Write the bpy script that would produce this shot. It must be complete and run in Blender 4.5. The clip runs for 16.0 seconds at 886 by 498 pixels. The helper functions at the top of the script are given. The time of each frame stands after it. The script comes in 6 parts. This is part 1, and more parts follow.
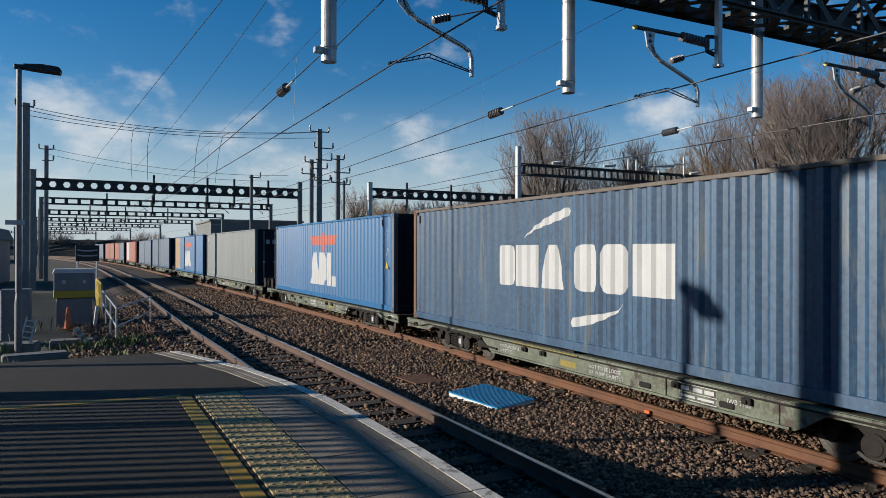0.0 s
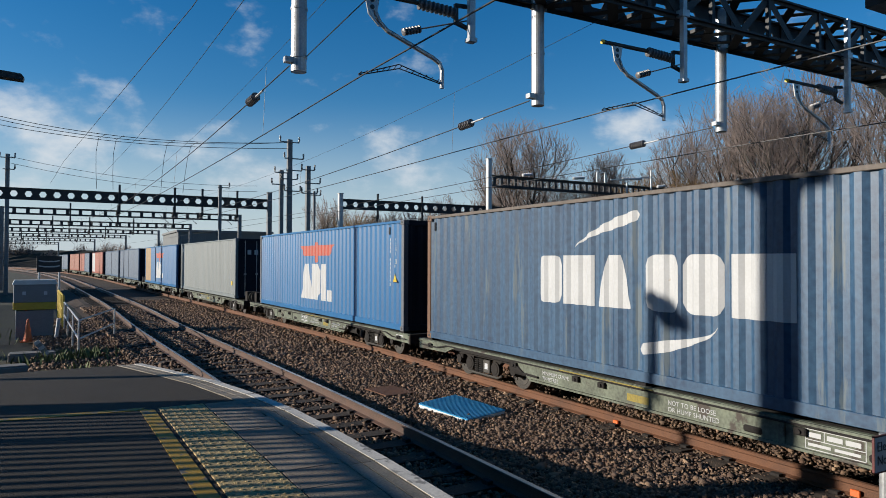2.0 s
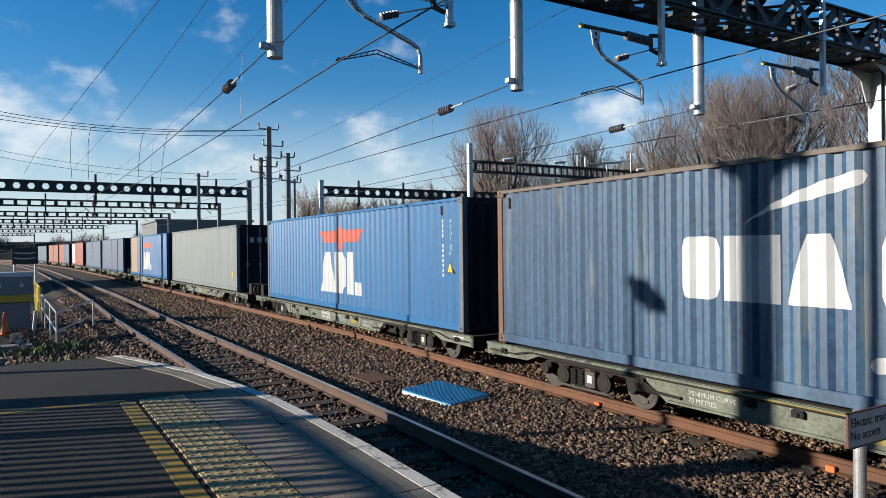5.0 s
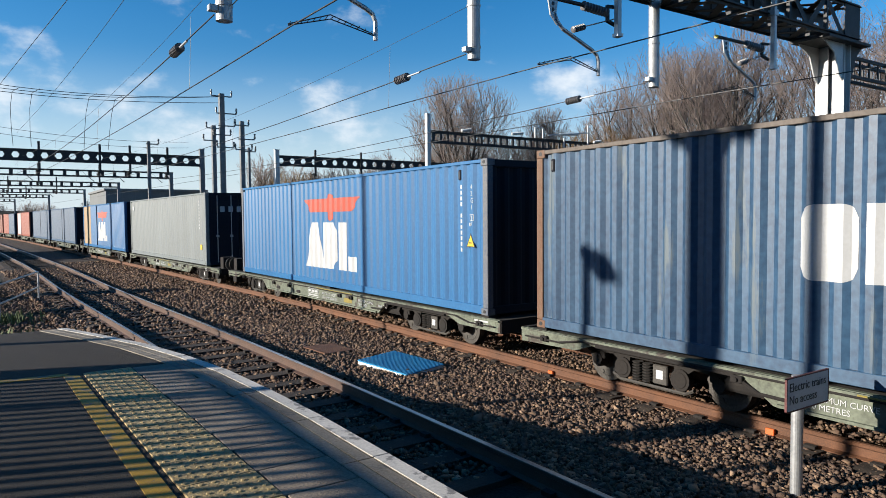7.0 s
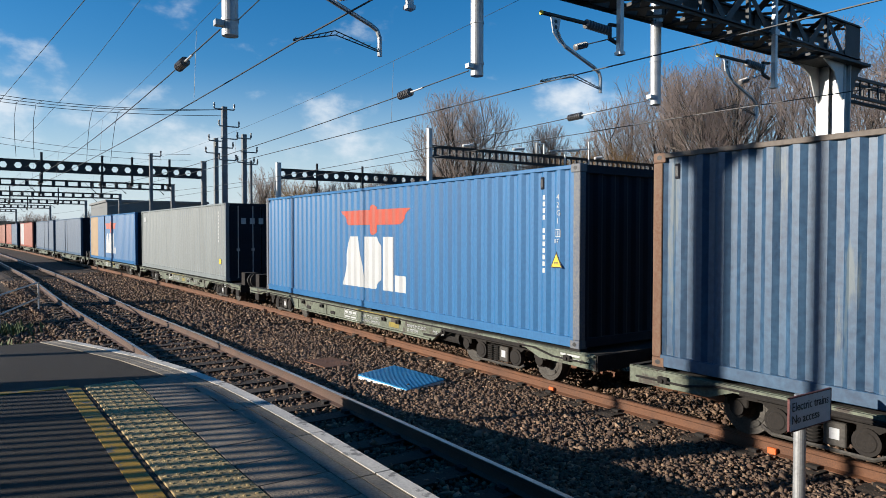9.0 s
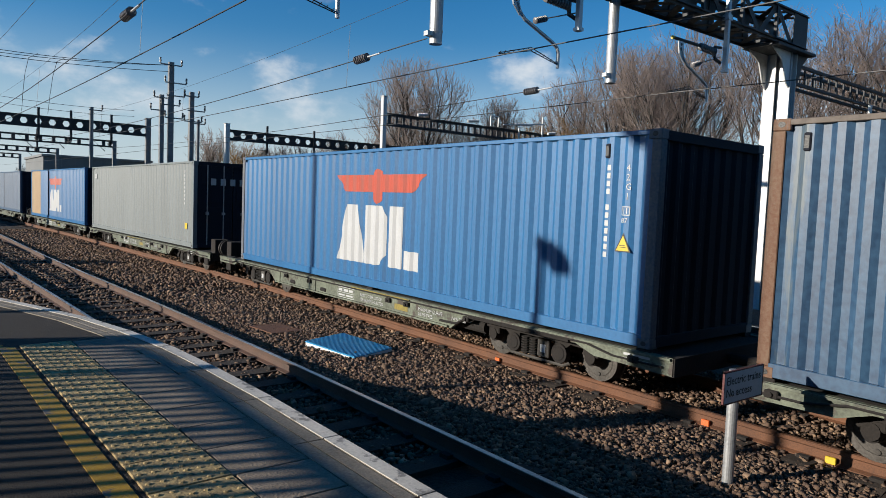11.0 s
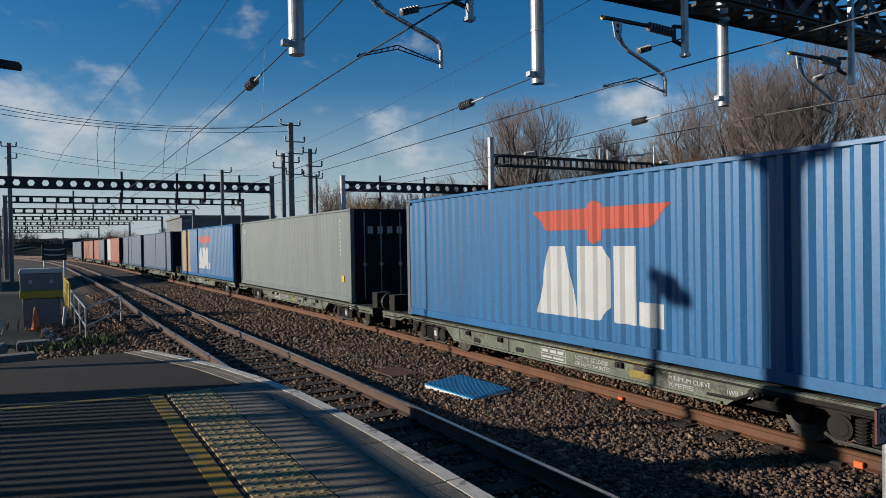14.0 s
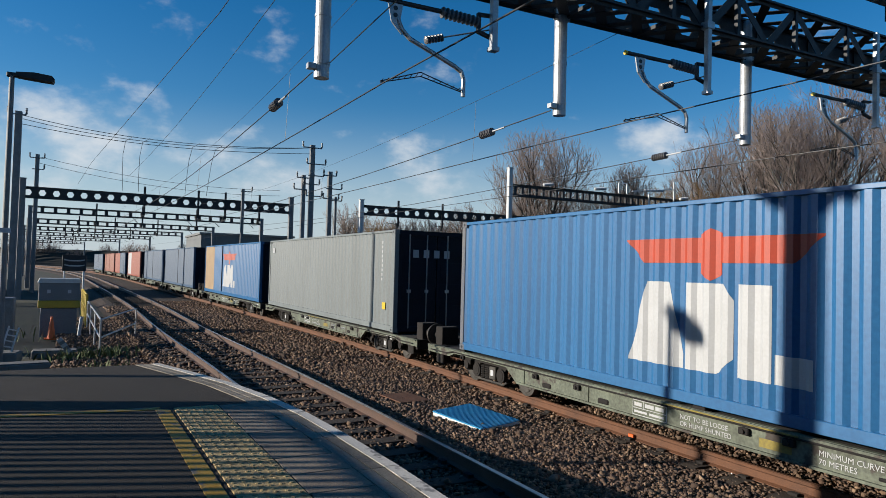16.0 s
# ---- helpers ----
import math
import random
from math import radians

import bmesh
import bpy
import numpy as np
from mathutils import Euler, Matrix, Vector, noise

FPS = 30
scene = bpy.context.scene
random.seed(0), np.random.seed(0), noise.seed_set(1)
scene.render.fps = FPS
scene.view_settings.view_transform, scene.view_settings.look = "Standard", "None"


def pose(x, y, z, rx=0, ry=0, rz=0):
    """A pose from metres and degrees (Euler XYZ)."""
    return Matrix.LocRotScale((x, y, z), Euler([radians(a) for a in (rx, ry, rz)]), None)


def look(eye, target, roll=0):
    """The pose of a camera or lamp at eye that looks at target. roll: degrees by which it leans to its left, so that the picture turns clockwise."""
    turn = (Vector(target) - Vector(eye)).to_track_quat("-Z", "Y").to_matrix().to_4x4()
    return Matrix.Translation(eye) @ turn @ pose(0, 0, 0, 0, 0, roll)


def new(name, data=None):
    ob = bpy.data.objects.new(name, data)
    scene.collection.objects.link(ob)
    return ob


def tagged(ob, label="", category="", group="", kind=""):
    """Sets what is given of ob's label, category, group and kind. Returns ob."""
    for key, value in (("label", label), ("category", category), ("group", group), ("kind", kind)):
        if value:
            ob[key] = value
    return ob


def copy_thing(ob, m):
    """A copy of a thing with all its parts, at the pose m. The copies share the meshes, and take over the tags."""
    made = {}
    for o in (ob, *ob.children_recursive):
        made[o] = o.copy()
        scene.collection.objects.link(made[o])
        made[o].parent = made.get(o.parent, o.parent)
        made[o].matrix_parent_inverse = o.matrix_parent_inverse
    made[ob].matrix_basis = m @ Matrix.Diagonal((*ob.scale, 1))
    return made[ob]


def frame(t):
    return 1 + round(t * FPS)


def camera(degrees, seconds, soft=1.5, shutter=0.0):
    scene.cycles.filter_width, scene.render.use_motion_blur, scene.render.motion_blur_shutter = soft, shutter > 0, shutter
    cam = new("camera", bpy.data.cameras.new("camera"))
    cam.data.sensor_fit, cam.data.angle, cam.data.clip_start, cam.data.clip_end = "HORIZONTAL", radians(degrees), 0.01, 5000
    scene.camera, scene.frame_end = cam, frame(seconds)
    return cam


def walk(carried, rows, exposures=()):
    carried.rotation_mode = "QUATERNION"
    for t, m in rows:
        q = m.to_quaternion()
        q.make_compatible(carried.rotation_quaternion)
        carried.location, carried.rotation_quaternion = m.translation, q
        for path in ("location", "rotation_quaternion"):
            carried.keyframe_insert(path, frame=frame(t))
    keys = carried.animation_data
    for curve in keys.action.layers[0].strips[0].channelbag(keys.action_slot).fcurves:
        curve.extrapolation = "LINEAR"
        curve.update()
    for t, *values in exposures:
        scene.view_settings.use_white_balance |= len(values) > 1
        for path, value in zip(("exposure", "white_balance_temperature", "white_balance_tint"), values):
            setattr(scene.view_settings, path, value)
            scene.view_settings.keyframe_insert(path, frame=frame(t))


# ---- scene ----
# camera: held by hand on the platform, it turns and sways a little
cam = camera(66.6, 16.0, soft=0.6)
EYE_Z = 2.284
TURNS = [  # seconds, pitch, roll, yaw, sway of the hand in x, y, z
    (0.0, 0.07, -0.12, -26.44, -0.029, 0.006, 0.006),
    (0.5, 0.50, 0.30, -26.51, -0.008, -0.017, 0.004),
    (1.0, 0.28, 0.76, -27.59, -0.011, 0.006, 0.013),
    (1.5, 0.34, 0.39, -27.66, -0.011, 0.007, 0.006),
    (2.0, 1.05, -0.20, -28.89, -0.015, -0.002, -0.003),
    (2.5, -0.16, -0.20, -26.91, -0.018, -0.016, -0.004),
    (3.0, -1.55, 0.21, -26.53, -0.020, -0.009, 0.002),
    (3.5, -0.27, 0.38, -25.96, 0.007, -0.017, 0.004),
    (4.0, -0.27, 0.43, -28.64, 0.002, -0.012, 0.000),
    (6.3, -0.17, 0.75, -30.99, 0.017, -0.003, 0.005),
    (6.5, -0.66, 0.71, -31.32, 0.024, -0.006, 0.002),
    (7.0, -2.65, 0.47, -33.89, 0.060, -0.002, -0.006),
    (7.5, -1.76, 0.58, -33.98, 0.043, 0.026, -0.009),
    (8.0, -1.62, 0.79, -33.66, 0.036, 0.007, -0.004),
    (8.2, -1.27, 1.06, -32.68, 0.045, -0.014, 0.006),
    (10.3, -1.98, -1.77, -37.03, 0.005, 0.035, 0.002),
    (10.5, -2.22, -1.22, -37.40, 0.006, 0.011, 0.000),
    (11.0, -3.86, -2.29, -38.01, 0.013, 0.026, -0.006),
    (11.5, -3.67, -2.45, -37.49, 0.013, 0.006, 0.005),
    (11.8, -2.89, -1.85, -37.11, 0.014, 0.009, 0.008),
    (12.0, -2.74, -1.95, -36.94, 0.015, 0.011, 0.009),
    (12.5, -2.42, -1.31, -36.46, 0.031, 0.018, 0.007),
    (13.0, 1.73, -0.02, -35.55, 0.038, 0.027, 0.003),
    (13.5, -1.43, 0.36, -30.80, 0.015, 0.005, 0.007),
    (13.6, -1.05, 0.57, -30.43, 0.011, 0.000, 0.007),
    (14.0, -0.63, 0.95, -28.58, -0.008, -0.018, 0.010),
    (14.5, -0.61, 0.72, -27.15, -0.023, -0.038, -0.001),
    (15.0, -0.54, 0.62, -27.13, -0.020, -0.037, 0.006),
    (15.5, 0.91, -0.01, -27.58, -0.000, -0.016, 0.005),
    (16.0, 1.70, -1.52, -27.23, 0.016, -0.019, -0.005),
]
EXPOSURE = [(0.0, 0.48), (1.0, 0.53), (2.0, 0.57), (3.0, 0.81), (4.2, 0.79), (6.3, 0.99), (8.2, 0.99), (10.3, 0.63),
            (11.5, 0.63), (12.5, 0.43), (13.0, 0.34), (13.5, 0.27), (14.5, 0.27), (15.5, 0.47), (16.0, 0.57)]
walk(cam, [(t, pose(dx, dy, EYE_Z + dz, 90 + p, r, y)) for t, p, r, y, dx, dy, dz in TURNS], EXPOSURE)

# ---- world, sun, exposure ----
SUN_WAY = Vector((1.0, -0.365, -0.29)).normalized()
world = bpy.data.worlds.new("world")
scene.world = world
world.use_nodes = True


CLOUDS = [  # direction, reach, thickness
    ((0.0, 0.985, 0.155), 0.20, 1.05), ((0.096, 0.98, 0.15), 0.16, 0.95), ((-0.12, 0.98, 0.12), 0.16, 0.9), ((0.397, 0.90, 0.175), 0.10, 0.9),
    ((0.309, 0.933, 0.185), 0.06, 0.6), ((0.432, 0.895, 0.112), 0.12, 0.85), ((0.224, 0.967, 0.119), 0.14, 0.8), ((0.681, 0.708, 0.187), 0.10, 0.85),
    ((-0.45, 0.88, 0.14), 0.25, 1.0), ((-0.85, 0.5, 0.16), 0.3, 1.0), ((0.9, 0.35, 0.15), 0.2, 0.8), ((0.85, -0.5, 0.16), 0.3, 1.0), ((0.1, -0.98, 0.17), 0.35, 1.0),
    ((0.19, 0.935, 0.295), 0.13, 0.30), ((0.33, 0.89, 0.31), 0.12, 0.28)]


def make_sky():
    nt = world.node_tree
    nt.nodes.clear()
    N, L = nt.nodes.new, nt.links.new
    out, bg = N("ShaderNodeOutputWorld"), N("ShaderNodeBackground")
    sky = N("ShaderNodeTexSky")
    sky.sky_type, sky.sun_disc = "NISHITA", False
    sky.sun_elevation, sky.sun_rotation = radians(15.2), math.atan2(-1.0, 0.365)
    sky.air_density, sky.dust_density, sky.ozone_density = 1.0, 0.1, 3.0
    geo = N("ShaderNodeTexCoord")
    sep = N("ShaderNodeSeparateXYZ")
    L(geo.outputs["Generated"], sep.inputs[0])
    # cumulus: soft heaps low over the horizon, broken up by noise
    n1 = N("ShaderNodeTexNoise")
    n1.inputs["Scale"].default_value, n1.inputs["Detail"].default_value, n1.inputs["Roughness"].default_value = 11.0, 8.0, 0.56
    mp = N("ShaderNodeMapping")
    mp.inputs["Scale"].default_value = (1, 1, 1.7)
    L(geo.outputs["Generated"], mp.inputs[0])
    L(mp.outputs[0], n1.inputs["Vector"])
    heap = None
    for d, r, top in CLOUDS:
        sub = N("ShaderNodeVectorMath")
        sub.operation = "SUBTRACT"
        L(geo.outputs["Generated"], sub.inputs[0])
        sub.inputs[1].default_value = d
        flat = N("ShaderNodeVectorMath")
        flat.operation = "MULTIPLY"
        flat.inputs[1].default_value = (1, 1, 1.9)
        L(sub.outputs[0], flat.inputs[0])
        ln = N("ShaderNodeVectorMath")
        ln.operation = "LENGTH"
        L(flat.outputs[0], ln.inputs[0])
        mr = N("ShaderNodeMapRange")
        for k, v in zip(("From Min", "From Max", "To Min", "To Max"), (0.0, r, top, 0.0)):
            mr.inputs[k].default_value = v
        L(ln.outputs["Value"], mr.inputs["Value"])
        if heap is None:
            heap = mr.outputs[0]
        else:
            mx = N("ShaderNodeMath")
            mx.operation = "MAXIMUM"
            L(heap, mx.inputs[0])
            L(mr.outputs[0], mx.inputs[1])
            heap = mx.outputs[0]
    lump = N("ShaderNodeMath")
    lump.operation = "MULTIPLY_ADD"
    lump.inputs[1].default_value, lump.inputs[2].default_value = 3.2, -1.82
    L(n1.outputs["Fac"], lump.inputs[0])
    both = N("ShaderNodeMath")
    both.operation = "ADD"
    L(heap, both.inputs[0])
    L(lump.outputs[0], both.inputs[1])
    mul = N("ShaderNodeMapRange")
    mul.interpolation_type = "SMOOTHSTEP"
    for k, v in zip(("From Min", "From Max", "To Min", "To Max"), (0.15, 1.25, 0.0, 0.9)):
        mul.inputs[k].default_value = v
    L(both.outputs[0], mul.inputs["Value"])
    haze = N("ShaderNodeMapRange")
    haze.interpolation_type = "SMOOTHSTEP"
    for k, v in zip(("From Min", "From Max", "To Min", "To Max"), (0.0, 0.24, 0.86, 0.0)):
        haze.inputs[k].default_value = v
    L(sep.outputs["Z"], haze.inputs["Value"])
    low = N("ShaderNodeMix")
    low.data_type = "RGBA"
    hs = N("ShaderNodeHueSaturation")
    hs.inputs["Saturation"].default_value, hs.inputs["Hue"].default_value = 1.38, 0.505
    L(sky.outputs[0], hs.inputs["Color"])
    L(haze.outputs[0], low.inputs["Factor"])
    L(hs.outputs[0], low.inputs["A"])
    low.inputs["B"].default_value = (4.2, 4.95, 5.7, 1)
    mix = N("ShaderNodeMix")
    mix.data_type = "RGBA"
    L(mul.outputs[0], mix.inputs["Factor"])
    L(low.outputs["Result"], mix.inputs["A"])
    mix.inputs["B"].default_value = (5.6, 6.0, 6.4, 1)
    L(mix.outputs["Result"], bg.inputs["Color"])
    bg.inputs["Strength"].default_value = SKY_STRENGTH
    L(bg.outputs[0], out.inputs["Surface"])


SKY_STRENGTH = 0.082
make_sky()
sun = new("sun", bpy.data.lights.new("sun", "SUN"))
sun.data.energy, sun.data.angle, sun.data.color = 4.75, radians(0.53), (1.0, 0.92, 0.80)
sun.matrix_world = look((0, 0, 0), SUN_WAY)


# ---- materials ----
def material(name, base, second=None, rough=0.7, metal=0.0, scale=6.0, fine=60.0, bump=0.2, vary=0.0, island=0.0, streak=False,
             spots=None, spot_level=0.62, spot_scale=3.0, noise_mix=0.5):
    """Two-scale noise between two colours, optional rust or dirt spots, fine bump; vary: brightness by object, island: by loose piece."""
    m = bpy.data.materials.new(name)
    m.use_nodes = True
    nt = m.node_tree
    N, L = nt.nodes.new, nt.links.new
    b = nt.nodes["Principled BSDF"]
    second = second or tuple(c * 0.7 for c in base)
    co = N("ShaderNodeTexCoord")
    src = co.outputs["Object"]
    if streak:
        mp = N("ShaderNodeMapping")
        mp.inputs["Scale"].default_value = (1, 1, 0.12)
        L(src, mp.inputs[0])
        streaked = mp.outputs[0]
    else:
        streaked = src
    n1, n2 = N("ShaderNodeTexNoise"), N("ShaderNodeTexNoise")
    n1.inputs["Scale"].default_value, n1.inputs["Detail"].default_value = scale, 6
    n2.inputs["Scale"].default_value, n2.inputs["Detail"].default_value = fine, 4
    L(streaked, n1.inputs["Vector"])
    L(src, n2.inputs["Vector"])
    add = N("ShaderNodeMix")
    add.data_type = "FLOAT"
    add.inputs["Factor"].default_value = noise_mix
    L(n1.outputs["Fac"], add.inputs["A"])
    L(n2.outputs["Fac"], add.inputs["B"])
    ramp = N("ShaderNodeValToRGB")
    ramp.color_ramp.elements[0].position, ramp.color_ramp.elements[1].position = 0.36, 0.64
    ramp.color_ramp.elements[0].color, ramp.color_ramp.elements[1].color = (*second, 1), (*base, 1)
    L(add.outputs["Result"], ramp.inputs[0])
    col = ramp.outputs[0]
    if spots:
        n3 = N("ShaderNodeTexNoise")
        n3.inputs["Scale"].default_value, n3.inputs["Detail"].default_value, n3.inputs["Roughness"].default_value = spot_scale, 8, 0.65
        L(streaked, n3.inputs["Vector"])
        r3 = N("ShaderNodeValToRGB")
        r3.color_ramp.elements[0].position, r3.color_ramp.elements[1].position = spot_level, spot_level + 0.06
        L(n3.outputs["Fac"], r3.inputs[0])
        mx = N("ShaderNodeMix")
        mx.data_type = "RGBA"
        L(r3.outputs[0], mx.inputs["Factor"])
        L(col, mx.inputs["A"])
        mx.inputs["B"].default_value = (*spots, 1)
        col = mx.outputs["Result"]
    if vary or island:
        hv = N("ShaderNodeHueSaturation")
        mr = N("ShaderNodeMapRange")
        k = vary or island
        mr.inputs["To Min"].default_value, mr.inputs["To Max"].default_value = 1 - k, 1 + k
        rnd = N("ShaderNodeObjectInfo").outputs["Random"] if vary else N("ShaderNodeNewGeometry").outputs["Random Per Island"]
        L(rnd, mr.inputs["Value"])
        L(mr.outputs[0], hv.inputs["Value"])
        L(col, hv.inputs["Color"])
        col = hv.outputs[0]
    L(col, b.inputs["Base Color"])
    b.inputs["Roughness"].default_value, b.inputs["Metallic"].default_value = rough, metal
    if bump:
        bp = N("ShaderNodeBump")
        bp.inputs["Strength"].default_value, bp.inputs["Distance"].default_value = bump, 0.02
        L(n2.outputs["Fac"], bp.inputs["Height"])
        L(bp.outputs[0], b.inputs["Normal"])
    return m


def stone_material():
    """Ballast: each stone its own grey, brown or rusty tone."""
    m = material("ballast", (0.2, 0.16, 0.13), (0.08, 0.06, 0.05), 0.9, fine=90, bump=0.4)
    nt = m.node_tree
    N, L = nt.nodes.new, nt.links.new
    b = nt.nodes["Principled BSDF"]
    old = b.inputs["Base Color"].links[0].from_socket
    ramp = N("ShaderNodeValToRGB")
    e = ramp.color_ramp.elements
    e[0].position, e[0].color = 0.0, (0.0321, 0.0144, 0.00673, 1)
    e[1].position, e[1].color = 1.0, (0.366, 0.237, 0.143, 1)
    for p, c in ((0.3, (0.0784, 0.0351, 0.0162, 1)), (0.6, (0.0998, 0.0577, 0.0314, 1)), (0.85, (0.167, 0.094, 0.0477, 1))):
        e.new(p).color = c
    L(N("ShaderNodeNewGeometry").outputs["Random Per Island"], ramp.inputs[0])
    mx = N("ShaderNodeMix")
    mx.data_type, mx.blend_type = "RGBA", "MIX"
    mx.inputs["Factor"].default_value = 0.3
    L(ramp.outputs[0], mx.inputs["A"])
    L(old, mx.inputs["B"])
    L(mx.outputs["Result"], b.inputs["Base Color"])
    return m


BALLAST = stone_material()
BALLAST_BED = material("ballast_bed", (0.0432, 0.0234, 0.0131), (0.012, 0.00739, 0.00437), 0.95, scale=9, fine=26, bump=1.0, noise_mix=0.8)
GRASS_GROUND = material("rough_ground", (0.0385, 0.042, 0.0175), (0.0245, 0.021, 0.014), 0.95, scale=0.4, fine=8, bump=0.8)
RUST_RAIL = material("rusty_rail", (0.139, 0.0558, 0.0237), (0.0697, 0.03, 0.0153), 0.8, scale=3, fine=70, bump=0.3)
BROWN_RAIL = material("brown_rail", (0.0909, 0.0453, 0.0279), (0.0418, 0.0237, 0.0167), 0.7, scale=3, fine=70, bump=0.3)
RAIL_HEAD = material("polished_rail_head", (0.42, 0.40, 0.38), (0.22, 0.2, 0.18), 0.32, 0.85, scale=2, fine=40, bump=0.05)
SLEEPER = material("concrete_sleeper", (0.0413, 0.0295, 0.0207), (0.0189, 0.0136, 0.01), 0.95, scale=5, fine=50, bump=0.4, vary=0.25)
ASPHALT = material("platform_asphalt", (0.0225, 0.0161, 0.0098), (0.012, 0.00858, 0.00531), 0.92, scale=1.3, fine=110, bump=0.5)
COPING = material("concrete_coping", (0.238, 0.205, 0.16), (0.123, 0.107, 0.082), 0.85, scale=4, fine=60, bump=0.3, vary=0.14, spots=(0.0984, 0.0902, 0.082), spot_level=0.6)
PAVER = material("grey_paver", (0.257, 0.204, 0.149), (0.135, 0.108, 0.0816), 0.9, scale=5, fine=70, bump=0.35, vary=0.15)
TACTILE = material("buff_tactile_paver", (0.413, 0.305, 0.138), (0.246, 0.178, 0.0836), 0.85, scale=5, fine=60, bump=0.3, vary=0.12, spots=(0.0886, 0.0787, 0.059), spot_level=0.6)
YELLOW_PAINT = material("worn_yellow_paint", (0.344, 0.205, 0.0123), (0.246, 0.139, 0.00984), 0.7, scale=5, fine=70, bump=0.2, spots=(0.0902, 0.082, 0.0738), spot_level=0.57, spot_scale=9)
BRICK_WALL = material("platform_wall", (0.05, 0.042, 0.037), (0.025, 0.021, 0.02), 0.9, scale=4, fine=40, bump=0.5)
CMA_BLUE = material("weathered_blue_paint", (0.0339, 0.0854, 0.155), (0.0121, 0.0356, 0.0779), 0.5, scale=2.2, fine=14, bump=0.06, streak=True, spots=(0.0749, 0.101, 0.122), spot_level=0.575, spot_scale=3.2)
APL_BLUE = material("bright_blue_paint", (0.021, 0.123, 0.282), (0.015, 0.0889, 0.215), 0.42, scale=1.2, fine=20, bump=0.04, streak=True, spots=(0.035, 0.101, 0.181), spot_level=0.68, spot_scale=2)
GREY_PAINT = material("pale_grey_paint", (0.161, 0.184, 0.188), (0.12, 0.137, 0.139), 0.55, scale=1.5, fine=20, bump=0.05, streak=True, spots=(0.107, 0.106, 0.0978), spot_level=0.68)
# Near-black navy: the container ends' shade is in the colour; vents, seams share it.
NAVY_SHADED = material("navy_paint_shaded_ends", (0.0049, 0.00683, 0.0154), (0.00343, 0.00473, 0.0108), 0.9, scale=2, fine=20, bump=0.05)
RED_PAINT = material("orange_red_paint", (0.281, 0.0555, 0.0259), (0.207, 0.0444, 0.0222), 0.5, scale=1.5, fine=20, bump=0.05, streak=True)
BROWN_PAINT = material("brown_red_paint", (0.266, 0.074, 0.037), (0.178, 0.0518, 0.0296), 0.5, scale=1.5, fine=20, bump=0.05, streak=True)
SLATE_PAINT = material("slate_blue_paint", (0.0444, 0.0888, 0.155), (0.0333, 0.0666, 0.118), 0.5, scale=1.5, fine=20, bump=0.05, streak=True)
POST_RUST = material("rusted_corner_steel", (0.148, 0.0962, 0.0629), (0.104, 0.0444, 0.0222), 0.75, scale=3, fine=30, bump=0.25, streak=True, spots=(0.111, 0.133, 0.178), spot_level=0.55)
POST_BLUE = material("chipped_blue_corner_steel", (0.15, 0.145, 0.135), (0.06, 0.075, 0.11), 0.65, scale=3, fine=30, bump=0.2, streak=True, spots=(0.17, 0.085, 0.035), spot_level=0.56, spot_scale=2.5)
ROOF_RUST = material("worn_roof_steel", (0.126, 0.104, 0.0888), (0.074, 0.0592, 0.0481), 0.7, scale=2, fine=20, bump=0.2)
WHITE_MARK = material("chipped_white_marking", (0.412, 0.421, 0.43), (0.364, 0.37, 0.376), 0.5, scale=3, fine=30, bump=0.05, spots=(0.273, 0.218, 0.134), spot_level=0.69, spot_scale=5)
RED_MARK = material("orange_red_marking", (0.385, 0.0481, 0.0207), (0.311, 0.0407, 0.0185), 0.5, scale=3, fine=30, bump=0.05)
YELLOW_MARK = material("yellow_marking", (0.592, 0.429, 0.0222), (0.488, 0.34, 0.0222), 0.5, scale=3, fine=30, bump=0.05)
# Black of real marks; also paints the dark inside of holes and vents.
BLACK_MARK_HOLLOW = material("black_marking_and_hollow", (0.015, 0.015, 0.017), (0.01, 0.01, 0.012), 0.5)
WAGON_GREEN = material("grimy_green_wagon_paint", (0.133, 0.153, 0.11), (0.05, 0.0553, 0.04), 0.65, scale=2.5, fine=25, bump=0.15, spots=(0.04, 0.03, 0.0233), spot_level=0.55, spot_scale=3)
GRIME = material("brake_dust_steel", (0.018, 0.0145, 0.0125), (0.008, 0.0065, 0.006), 0.95, scale=4, fine=40, bump=0.3)
WHEEL_STEEL = material("worn_wheel_steel", (0.10, 0.092, 0.085), (0.05, 0.045, 0.04), 0.5, 0.7, scale=4, fine=40, bump=0.1)
BOGIE_STEEL = material("dusty_bogie_steel", (0.075, 0.068, 0.06), (0.03, 0.027, 0.024), 0.7, 0.2, scale=5, fine=40, bump=0.2)
GALV = material("galvanised_steel", (0.426, 0.435, 0.443), (0.295, 0.303, 0.312), 0.45, 0.55, scale=6, fine=40, bump=0.08)
WHITE_STEEL = material("pale_galvanised_column", (0.541, 0.541, 0.533), (0.426, 0.426, 0.418), 0.55, 0.15, scale=3, fine=30, bump=0.08)
DARK_STEEL = material("dark_lattice_steel", (0.04, 0.041, 0.043), (0.02, 0.021, 0.022), 0.6, 0.3, scale=4, fine=40, bump=0.1)
MAST_STEEL = material("weathered_mast_steel", (0.21, 0.21, 0.21), (0.13, 0.13, 0.13), 0.6, 0.3, scale=4, fine=40, bump=0.1)
WIRE = material("copper_wire", (0.035, 0.035, 0.037), (0.025, 0.025, 0.026), 0.5, 0.4, bump=0)
CERAMIC = material("grey_insulator", (0.16, 0.15, 0.15), (0.09, 0.085, 0.085), 0.35, scale=6, fine=40, bump=0.05)
